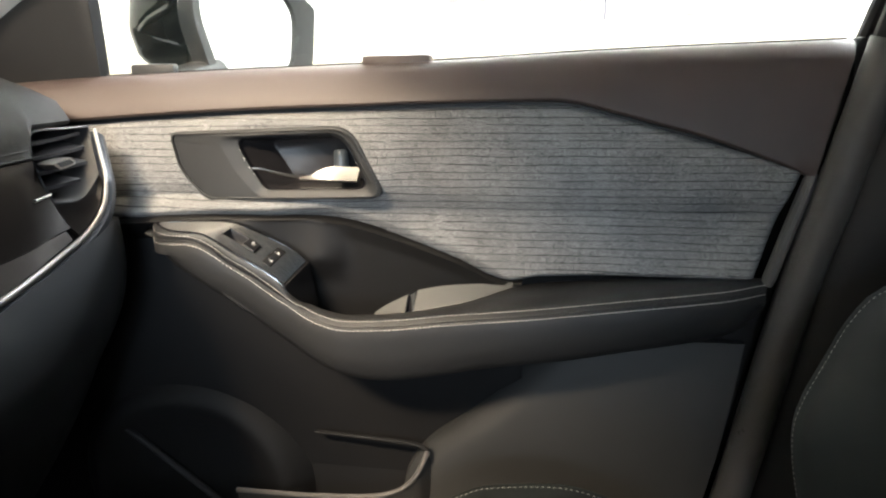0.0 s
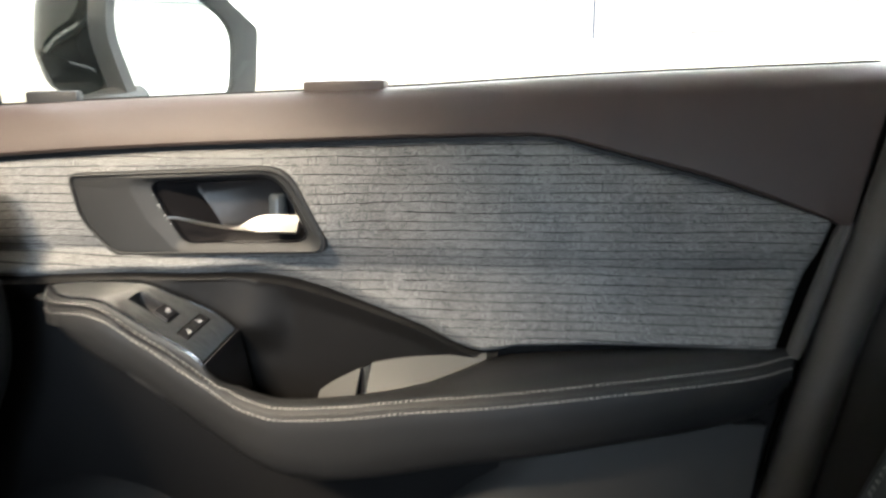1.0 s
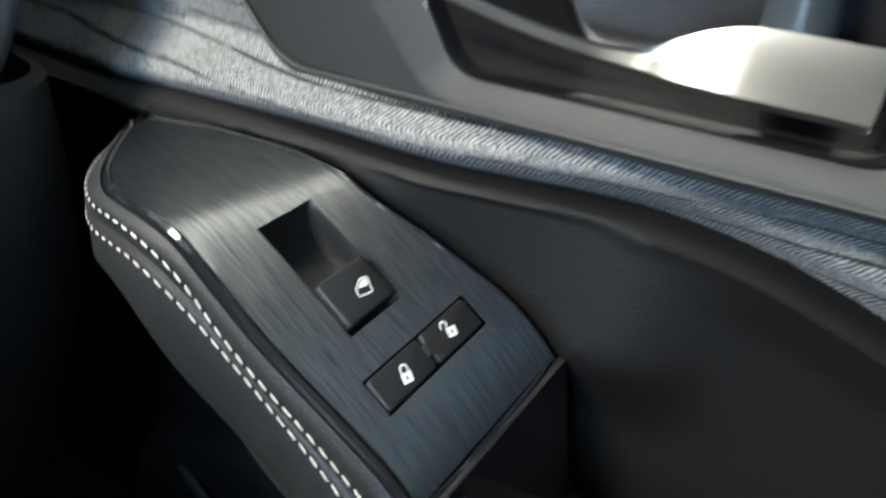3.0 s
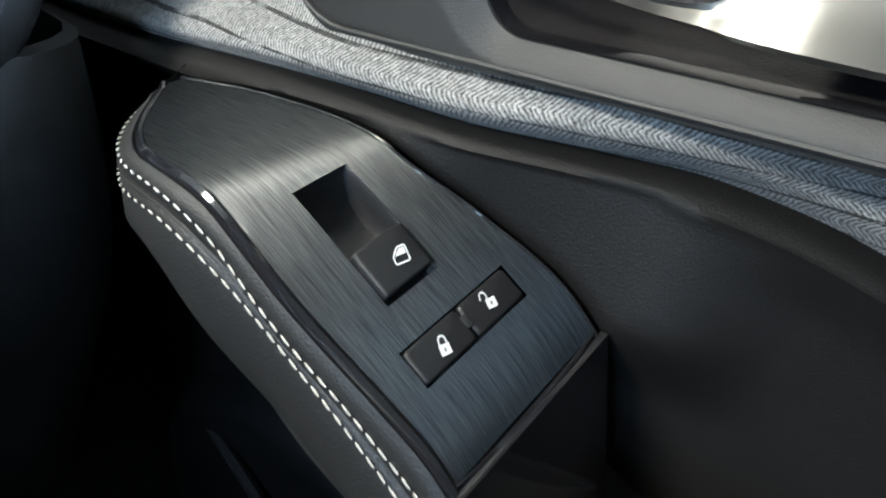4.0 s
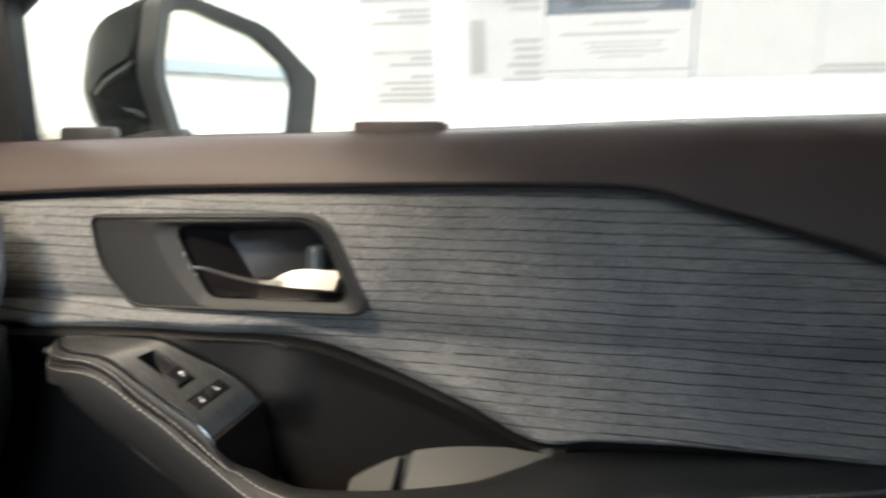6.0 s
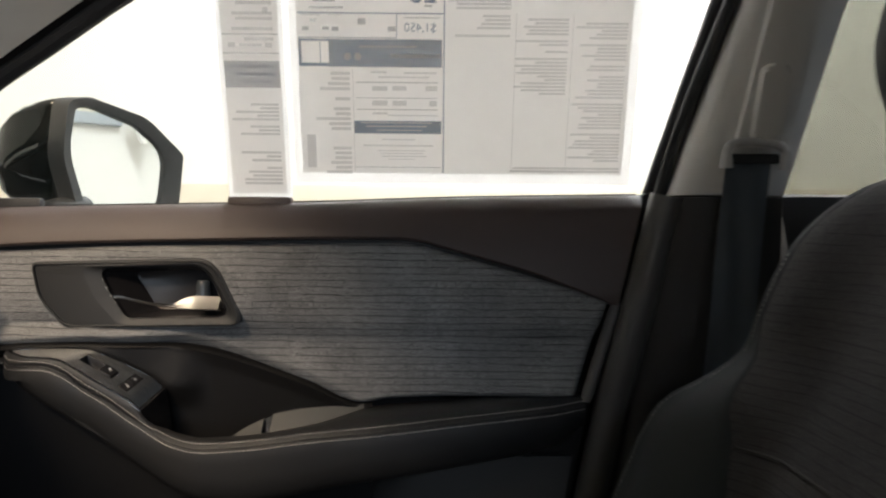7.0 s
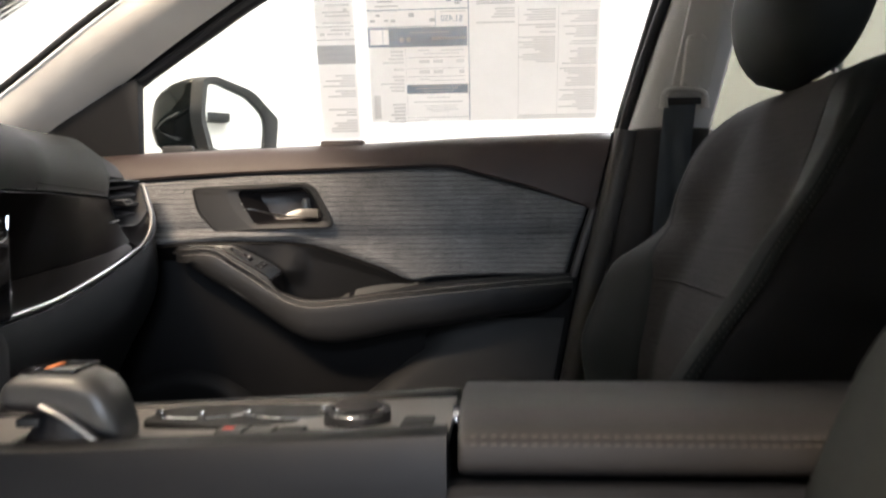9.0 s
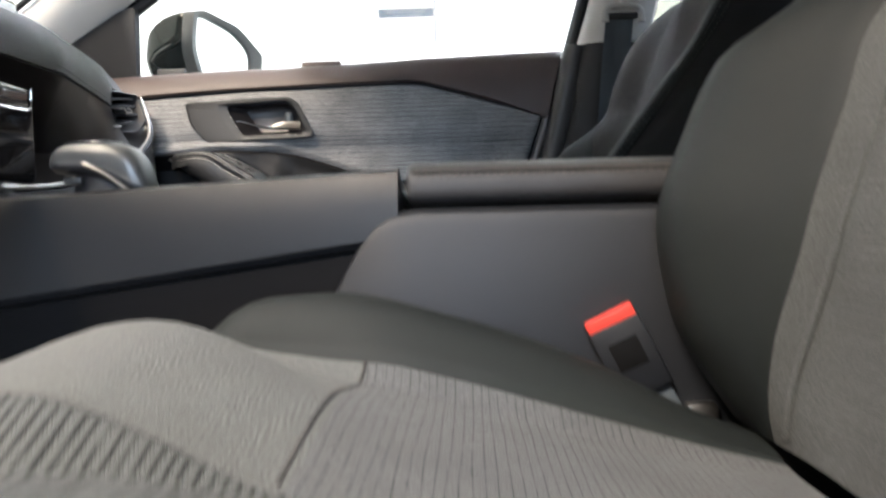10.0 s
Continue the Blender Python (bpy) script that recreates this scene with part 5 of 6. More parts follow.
# ---- seats ----
def seat(label, back_set, drop, move=(0, 0, 0), sewn=True, flat=False):
    """A front seat; flat lowers the bolster on the console side."""
    s = thing("bucket_seat", (0.55, 0.355, 0.34), label, "car seat", "front seats")
    cy = 0.337
    EDGE = [(0.56, 0.755), (0.60, 0.728), (0.65, 0.704), (0.72, 0.694), (0.80, 0.719), (0.855, 0.746), (0.89, 0.794), (0.92, 0.824), (0.96, 0.834), (1.03, 0.864), (1.075, 0.905), (1.10, 0.955), (1.108, 0.985)]
    MID = [(0.56, 0.765), (0.64, 0.772), (0.72, 0.780), (0.80, 0.800), (0.87, 0.834), (0.96, 0.872), (1.03, 0.896), (1.075, 0.920), (1.10, 0.960), (1.108, 0.985)]
    HALF = [(0.56, 0.263), (0.72, 0.270), (0.80, 0.270), (0.855, 0.264), (0.90, 0.240), (0.96, 0.222), (1.03, 0.210), (1.075, 0.186), (1.10, 0.156), (1.108, 0.12)]
    EDGE_IN = [(0.56, 0.690), (0.65, 0.684), (0.72, 0.692), (0.78, 0.720), (0.82, 0.747), (0.892, 0.804), (0.96, 0.858), (1.03, 0.900), (1.075, 0.930), (1.10, 0.962), (1.108, 0.985)]
    zs = steps(0.56, 1.108, 44)

    def rim(z, side):
        return smooth(EDGE_IN if flat and side < 0 else EDGE, z)

    def front(z, w):
        """Front face at height z, w from -1 (one edge) to 1."""
        e, m, a = rim(z, w), smooth(MID, z), abs(w)
        k = min(1, max(0, (a - 0.36) / 0.46)) if not (flat and w < 0) else min(1, max(0, (a - 0.58) / 0.34))
        k = k * k * (3 - 2 * k)
        x = m + (min(m, e) - m) * k
        if a > 0.90:
            x += 0.018 * ((a - 0.90) / 0.10) ** 2
        return x

    def cut(z):  # seam between cloth and bolster
        return smooth([(0.56, 0.48), (0.76, 0.49), (0.84, 0.55), (0.90, 0.72), (0.96, 0.84), (1.108, 0.84)], z) if flat else smooth([(0.56, 0.63), (0.609, 0.57), (0.65, 0.53), (0.72, 0.478), (0.80, 0.465), (0.853, 0.495), (1.108, 0.50)], z)
    wing = 0.72 if flat else 0.44  # the cloth reaches further on the console side of the passenger's seat
    inner = [[(front(z, w), cy + w * smooth(HALF, z), z) for w in steps(-wing, cut(z), 34)] for z in zs]
    # one cloth in two tones: shaded passenger's side, lit driver's side
    back = part("backrest", shell(inner, (0.05, 0, 0)), SEATCLOTH if flat else LITCLOTH, s, "ribbed cloth of the backrest, darker shaded copy" if flat else "grey cloth of the backrest, lighter lit copy", sharp=60)
    for sgn in (1, -1):
        rows, side = [], []
        for z in zs:
            h, e = smooth(HALF, z), rim(z, sgn)
            m = smooth(MID, z)
            c = cut(z) if sgn > 0 else wing
            row = [(front(z, sgn * w) + (0.006 if w < c + 0.015 else 0), cy + sgn * w * h, z) for w in [c - 0.005] + steps(c + 0.016, 0.97, 15)]
            g = -0.034 if flat and sgn < 0 else 0.0
            row += [(e + 0.030 + 0.8 * g, cy + sgn * h * 0.998, z), (e + 0.044 + g, cy + sgn * h * 1.006, z), (e + 0.050 + g, cy + sgn * h * 1.004, z), (e + 0.056 + g, cy + sgn * h * 0.98, z), (m + 0.10, cy + sgn * h * 0.90, z), (m + 0.13, cy + sgn * h * 0.8, z), (m + 0.12, cy + sgn * h * 0.5, z)]
            rows.append(row)
            side.append([(e + 0.052 + g, cy + sgn * h * 0.985, z), (e + 0.054 + g, cy + sgn * h * 1.003, z), (e + 0.075 + g, cy + sgn * h * 1.012, z), (max(e + 0.10, m + 0.08), cy + sgn * h * 1.01, z), (m + 0.12, cy + sgn * h * 0.97, z), (m + 0.14, cy + sgn * h * 0.85, z)])
        b = part("bolster", grid(rows, loop=True, caps=True), SEATVINYL, s, "dark vinyl side bolster", sharp=60)
        part("side_panel", grid(side, loop=True, caps=True), CARD, s, "black side panel of the backrest", sharp=60)
        if sgn > 0 and sewn:
            path = [(front(z, 0.885) - 0.0003, cy + sgn * smooth(HALF, z) * 0.885, z) for z in steps(0.58, 1.02, 70)]
            part("stitching", stitches(path, 0.0034, 0.0022, 0.00040), SEATTHREAD, b, "pale seam stitches")
        for d in (0.040, 0.048):
            path = [(rim(z, sgn) + d + (-0.034 if flat and sgn < 0 else 0.0), cy + sgn * (smooth(HALF, z) * 1.006 + 0.0004), z) for z in steps(0.60, 1.0, 60)]
            part("stitching", stitches(path, 0.0036, 0.0026, 0.00034), SEAMTHREAD, b, "dull side seam stitches")
    rows = [[(smooth(MID, z) + 0.11, cy + w * smooth(HALF, z) * 0.97, z) for w in steps(-1, 1, 9)] for z in zs]
    part("back_shell", shell(rows, (0.04, 0, 0)), PLASTIC, s)
    if not flat:
        path = [(front(z, w) - 0.0002, cy + w * smooth(HALF, z), z) for z, w in ((z, smooth([(0.56, 0.56), (0.62, 0.49), (0.66, 0.445), (0.72, 0.395), (0.78, 0.365), (0.85, 0.36), (1.05, 0.35)], z)) for z in steps(0.57, 1.04, 50))]
        part("seam", tube(path, 0.0022, 8, flat=1.6), LITCLOTH, back, "raised cloth seam")
    for z in (0.835,) if flat else ():
        path = [(front(z, w) - 0.0005, cy + w * smooth(HALF, z), z + 0.006 * w * w) for w in steps(-wing + 0.01, cut(z) - 0.01, 24)]
        part("seam", tube(path, 0.0014, 6), SEATCLOTH, back)
    # headrest
    rows = []
    for k in steps(0.0, 1.0, 18):
        z = 1.091 + 0.242 * k
        r = math.sqrt(max(0.0, 1 - abs(2 * k - 1) ** (1.7 if k < 0.5 else 2.6))) * 0.985 + 0.015
        hw = 0.132 * ((0.30 + 0.70 * r) if k < 0.5 else (0.55 + 0.45 * r)) - 0.012 * k
        xc = 0.935 + 0.05 * k - 0.012 * math.sin(k * math.pi)
        d = 0.074 * (0.08 + 0.92 * r)
        rows.append([(xc - d * (abs(math.cos(a)) ** 0.6) * (1 if math.cos(a) > 0 else -0.75), cy + hw * (abs(math.sin(a)) ** 0.65) * (1 if math.sin(a) > 0 else -1), z) for a in (2 * math.pi * j / 32 for j in range(32))])
    part("headrest", grid(rows, loop=True, caps=True), SEATVINYL, s, "dark vinyl headrest", sharp=60)
    for dy in (-0.06, 0.06):
        part("headrest_post", tube([(0.955, cy + dy, 1.06), (0.957, cy + dy, 1.13)], 0.006, 10), CHROME, s)
    # cushion; back_set shortens it at the front
    def deep(x):
        return x + back_set * max(0.0, (0.72 - x) / 0.545)
    CT = [(0.175, 0.570), (0.195, 0.615), (0.23, 0.646), (0.27, 0.660), (0.31, 0.664), (0.345, 0.659), (0.40, 0.641), (0.45, 0.619), (0.55, 0.592), (0.64, 0.568), (0.76, 0.545)]
    BT = [(0.175, 0.560), (0.23, 0.610), (0.28, 0.638), (0.314, 0.653), (0.343, 0.664), (0.43, 0.671), (0.524, 0.650), (0.631, 0.613), (0.723, 0.568), (0.76, 0.555)]
    HW = [(0.175, 0.20), (0.22, 0.235), (0.30, 0.250), (0.60, 0.255), (0.76, 0.245)]
    xs = steps(0.1755, 0.76, 42)

    def top(x, w):
        c, b, a = smooth(CT, x), smooth(BT, x), abs(w)
        k = min(1, max(0, (a - 0.50) / 0.30))
        k = k * k * (3 - 2 * k)
        z = c + (b - c) * k + 0.006 * (1 - a) 
        if a > 0.86:
            z -= 0.03 * ((a - 0.86) / 0.14) ** 2
        if not sewn:  # sat-in cushion: a crown behind a fallen front
            ease = lambda f: min(1, max(0, f)) ** 2 * (3 - 2 * min(1, max(0, f)))
            nose = 1 - ease((x - 0.245) / 0.13)
            z -= 0.020 * ease((w - 0.2) / 0.35) * (1 - ease((w - 0.6) / 0.25)) * (1 - ease((x - 0.38) / 0.12))
            z -= nose * (0.0175 + 0.05 * ease((w - 0.35) / 0.3))
            z += 0.014 * math.exp(-((x - 0.37) / 0.09) ** 2 - ((w - 0.25) / 0.3) ** 2)
        return z
    trim = 0.74 if flat else 0.32  # where the bold-ribbed edge cloth begins
    rows = [[(deep(x), cy + w * smooth(HW, x), top(x, w) - drop) for w in steps(-trim, 0.6, 39)] for x in xs]
    split = 21
    cush = part("cushion", shell(rows[split - 1:], (0, 0, -0.08)), CUSHCLOTH, s, "dark pleated cloth cushion", sharp=60)
    part("cushion_front", shell(rows[:split], (0, 0, -0.08)), CUSHPLAIN, s, "plain woven cloth at the cushion front", sharp=60)
    for sgn in (1, -1):
        rows = []
        for x in xs:
            h = smooth(HW, x)
            row = [(deep(x), cy + sgn * w * h, top(x, w) - drop - (0.005 if w < (0.62 if sgn > 0 else trim + 0.01) else 0)) for w in steps(0.595 if sgn > 0 else trim - 0.005, 1.0, 24)]
            row += [(deep(x), cy + sgn * (h + 0.008), top(x, 1.0) - 0.03 - drop), (deep(x), cy + sgn * (h + 0.006), top(x, 1) - 0.10 - drop), (deep(x), cy + sgn * (h - 0.02), 0.47), (deep(x), cy + sgn * h * 0.6, 0.47)]
            rows.append(row)
        b = part("cushion_bolster", grid(rows, loop=True, caps=True), SEATVINYL if sgn > 0 else RIBSIDE, s, "dark vinyl cushion bolster" if sgn > 0 else "dark bold-ribbed cloth cushion edge", sharp=60)
        if sgn > 0 and sewn:
            path = [(deep(x), cy + sgn * smooth(HW, x) * 0.85, top(x, 0.85) + 0.0005 - drop) for x in steps(0.20, 0.66, 50)]
            part("stitching", stitches(path, 0.0034, 0.0022, 0.00040), SEATTHREAD, b, "pale seam stitches")
    part("cushion_seam", tube([(deep(0.455 + 0.02 * w * w), cy + w * smooth(HW, 0.46), top(0.455 + 0.02 * w * w, w) - 0.0005 - drop) for w in steps(-trim + 0.02, 0.6, 24)], 0.0016, 6), SEATCLOTH, cush)
    part("base", block(0.30, 0.80, cy - 0.23, cy + 0.23, 0.345, 0.50, 0.02), PLASTIC, s, "black seat base")
    s.location = s.location + Vector(move)
    return s


seat("dark cloth and vinyl front passenger seat with headrest", 0.085, 0.016, flat=True)
seat("dark cloth and vinyl driver's seat beside the centre console", 0.0, 0.0, (0.035, -0.755, 0.013), False)


# ---- dashboard ----
def dashboard():
    dash = thing("dashboard", (-0.4, 0, 0.6), "dark padded dashboard with brown inlay and silver strip", "dashboard")
    ys = sorted(steps(-0.70, 0.702, 60) + [0.606, 0.609, 0.612])

    def nose(y):  # how far the pad reaches to the rear
        return lerp([(-0.70, -0.10), (0.0, -0.03), (0.30, -0.028), (0.50, -0.078), (0.62, -0.108), (0.702, -0.125)], y)
    # top of the lightened band, tapering as the light on the face does
    def low(y):
        return lerp([(-0.7, 0.86), (0.30, 0.855), (0.45, 0.866), (0.56, 0.881), (0.609, 0.895), (0.702, 0.965)], y)
    STRIP = [(0.20, -0.098, 0.800), (0.30, -0.097, 0.803), (0.40, -0.093, 0.812), (0.50, -0.078, 0.838), (0.58, -0.064, 0.868), (0.625, -0.053, 0.893), (0.646, -0.050, 0.915), (0.660, -0.054, 0.940), (0.676, -0.068, 0.970), (0.690, -0.082, 0.999)]

    def slope(y, z):  # the plain face between pad and strip
        sx, sz = lerp([(b, c) for b, c, d in STRIP], y), lerp([(b, d) for b, c, d in STRIP], y)
        f = max(0.0, min(1.0, (0.9685 - z) / (0.9685 - sz)))
        return nose(y) - 0.003 + (sx - nose(y)) * f - 0.006 * math.sin(math.pi * f)
    rows, face = [], []
    for y in ys:
        n = nose(y)
        end = max(0, (y - 0.60) / 0.10)
        k = max(0.0, min(1.0, (y - 0.606) / 0.006))
        up = 0.013 * max(0.0, min(1.0, (y - 0.35) / 0.2))
        zk = lambda z, w: z + (w - z) * k
        rows.append([(-0.74, y, 1.045), (-0.50, y, 1.075), (n - 0.20, y, 1.080 - 0.025 * end), (n - 0.10, y, 1.072 + 0.5 * up - 0.028 * end), (n - 0.045, y, 1.056 + up - 0.022 * end), (n - 0.012, y, 1.035 + 0.7 * up - 0.012 * end),
                     (n, y, zk(1.010, 1.014)), (n + 0.003, y, zk(0.992, 1.009)), (n + 0.0005, y, zk(0.9715, 1.0045)), (n - 0.002, y, zk(0.9705, 1.0038)), (n - 0.05, y, zk(0.9703, 1.003)), (-0.74, y, zk(0.97, 1.002))])
        if y <= 0.6095:
            face.append([(n - 0.05, y, 0.9698), (n - 0.001, y, 0.9698), (n - 0.0002, y, 0.9685), (slope(y, 0.945), y, 0.945), (slope(y, low(y) + 0.012), y, low(y) + 0.012), (slope(y, low(y)), y, low(y)), (-0.74, y, low(y)), (-0.74, y, 0.9695)])
    pad = part("upper_pad", grid(rows, loop=True, caps=True), DASHTOP, dash, "dark soft upper pad", sharp=50)
    part("face_pad", grid(face, loop=True, caps=True), WOODY, dash, "dark brown face of the dashboard", sharp=50)
    for dz in (0.0, 0.008):
        part("piping", tube([(nose(y) + 0.0005, y, 0.9735 + dz) for y in steps(0.28, 0.607, 40)], 0.0017, 8), DASHTOP, pad)
    # brown inlay under the pad, lightened as if lit, silver strip under it
    path = fine([(x, y, z) for y, x, z in STRIP], 60)
    part("silver_strip", tube(path, [0.0038 - 0.0018 * max(0.0, (k - 34) / 25) for k in range(60)], 12, flat=1.15), SATIN, dash, "satin silver strip")
    rows = []
    zs_of = [(p.z, p.x, p.y) for p in path]

    def mouth(u, z):  # surface in which the end vent lies, u from the pad to the strip
        a = Vector((slope(0.609, z) - 0.001, 0.6125, z))
        b = Vector((lerp([(c, d) for c, d, e in zs_of], z) - 0.005, lerp([(c, e) for c, d, e in zs_of], z) - 0.004, z))
        return a.lerp(b, u) + Vector((0.004 * math.sin(math.pi * u), 0, 0))

    def foot(u):  # lower edge of the vent
        return 0.921 + 0.028 * max(0.0, (u - 0.35) / 0.65) ** 2
    ends = []
    for p in path:
        if p.y < 0.608:
            zs = steps(p.z + 0.003, low(p.y) - 0.001, 4)
            rows.append([(slope(p.y, z), p.y - 0.003, z) for z in zs])
        elif p.z < 0.944:
            u = (p.y - 0.6125) / (0.660 - 0.6125)
            e = mouth(max(0.0, u), foot(max(0.0, u)) + 0.001)
            a = Vector((p.x - 0.003, p.y - 0.003, p.z + 0.002))
            ends.append([a, a.lerp(e, 0.35) + Vector((-0.003, 0, -0.002)), a.lerp(e, 0.7) + Vector((-0.002, 0, -0.001)), e])
    part("inlay", shell(rows, (-0.006, 0, -0.004)), LITINLAY, dash, "dark brown inlay, lightened where light falls")
    part("vent_surround", shell(ends, (-0.006, 0, -0.004)), WOODY, dash, "dark brown surround of the vent")
    # satin trim outside the strip, widest round the corner
    rows = []
    for k, p in enumerate(path[30:]):
        w = min(1.0, 0.15 + k / 9)
        rows.append([(p.x - 0.002, p.y + 0.003, p.z - 0.003), (p.x + 0.003 * w, p.y + 0.007 * w, p.z - 0.006 * w), (p.x + 0.001 * w, p.y + 0.016 * w, p.z - 0.010 * w), (p.x - 0.006 * w, p.y + 0.023 * w, p.z - 0.012 * w), (p.x - 0.025 * w, p.y + 0.027 * w, p.z - 0.012 * w)])
    part("end_trim", shell(rows, (-0.006, -0.002, 0)), ENDTRIM, dash, "satin grey end trim", sharp=50)
    # lower dash and glovebox: a full, rounded panel that turns in at the door
    FACE = [(0.20, -0.094), (0.30, -0.092), (0.40, -0.088), (0.50, -0.074), (0.58, -0.061), (0.62, -0.054), (0.65, -0.051), (0.668, -0.052), (0.679, -0.056), (0.687, -0.063), (0.693, -0.075), (0.697, -0.10), (0.699, -0.20)]
    rows = []
    for q in steps(0.0, 1.0, 22):
        row = []
        for y, x in FACE:
            zt = min(lerp([(b, d) for b, c, d in STRIP], y), 0.900) - 0.007
            row.append((x + 0.012 * math.sin(math.pi * min(1, q * 2.2)) * min(1.0, (0.70 - y) / 0.02) - 0.17 * q ** 1.7, y - 0.03 * max(0.0, q - 0.25) * (y > 0.6), zt - (zt - 0.50) * q))
        rows.append(row)
    part("lower_dash", shell(rows, (-0.012, 0, 0)), DASHLOW, dash, "black rounded lower dashboard", sharp=60)
    # air vent at the end
    rim = [mouth(0.0, z) for z in steps(foot(0.0), 0.998, 8)] + [mouth(u, 1.0035 - 0.004 * (1 - min(1.0, u * 5)) ** 2) for u in steps(0.06, 1.0, 8)] + [mouth(1.0, z) for z in steps(0.995, foot(1.0), 7)] + [mouth(u, foot(u)) for u in steps(0.92, 0.06, 9)]
    mid = mouth(0.5, 0.965)
    rings = [[p + Vector((-0.004, 0, 0)) for p in rim], rim, [p.lerp(mid, 0.035) + Vector((0.0008, 0, 0)) for p in rim], [p.lerp(mid, 0.06) + Vector((-0.003, 0, 0)) for p in rim], [p.lerp(mid, 0.06) + Vector((-0.055, 0, 0)) for p in rim], [mid + Vector((-0.056, 0, 0)) for p in rim]]
    vent = part("air_vent", grid(rings, loop=True), RUBBER, dash, "black air vent with slats", sharp=50)
    for k in range(4):
        z = 0.988 - 0.0165 * k
        last = 0.93 if k < 3 else 0.72
        rows = [[mouth(u, z + 0.010 * u) + Vector((-0.007 - 0.040 * v, 0, 0.007 * v)) for u in steps(0.05, last, 5)] for v in (0.0, 0.06, 0.5, 1.0)]
        part("vent_slat", shell(rows, (0, 0, -0.0040)), KEYCAP, vent)
    lozenge = rounded([(0.621, 0, 0.9585), (0.6505, 0, 0.9625), (0.640, 0, 0.9705), (0.607, 0, 0.9665)], 0.002, 4)
    part("vent_tab", prism([(p.x, p.z) for p in lozenge], lambda u, v, w: (-0.0805 - w, u, v), 0.02, 0.002), SATIN, vent, "silver vent tab")
    inset = rounded([(0.6235, 0, 0.9610), (0.6450, 0, 0.9637), (0.6375, 0, 0.9688), (0.6145, 0, 0.9663)], 0.001, 3)
    part("tab_inset", prism([(p.x, p.z) for p in inset], lambda u, v, w: (-0.0799 - w, u, v), 0.004), BEZEL, vent)
    part("vent_tab", tube([(-0.0885, 0.584, 0.9290), (-0.0885, 0.609, 0.9325)], 0.0022, 8, flat=0.8), SATIN, vent, "silver vent wheel")
    # centre stack
    part("screen_surround", block(-0.22, -0.047, 0.00, 0.262, 0.805, 0.985, 0.012, 3), GLOSS, dash, "gloss black centre panel")
    part("centre_vent_trim", tube(fine([(-0.0465, 0.02, 0.905), (-0.0460, 0.14, 0.906), (-0.0460, 0.238, 0.908), (-0.0465, 0.250, 0.920), (-0.0470, 0.252, 0.960)], 24), 0.0022, 8), CHROME, dash, "thin chrome centre vent trim")
    for k in range(3):
        part("centre_vent_slat", block(-0.052, -0.0455, 0.02, 0.240, 0.918 + 0.014 * k, 0.9205 + 0.014 * k, 0.001), KEYCAP, dash)
    part("display", block(-0.085, -0.050, -0.10, 0.238, 1.00, 1.062, 0.010, 4), GLOSS, dash, "upright gloss black display")
    part("centre_lower", block(-0.30, -0.07, -0.15, 0.30, 0.40, 0.80, 0.03), PLASTIC, dash)


dashboard()


# ---- centre console ----
def tilt(bm):
    """Leans console pieces a little towards the passenger."""
    for v in bm.verts:
        v.co.z -= 0.11 * (v.co.y + 0.13)
    return bm


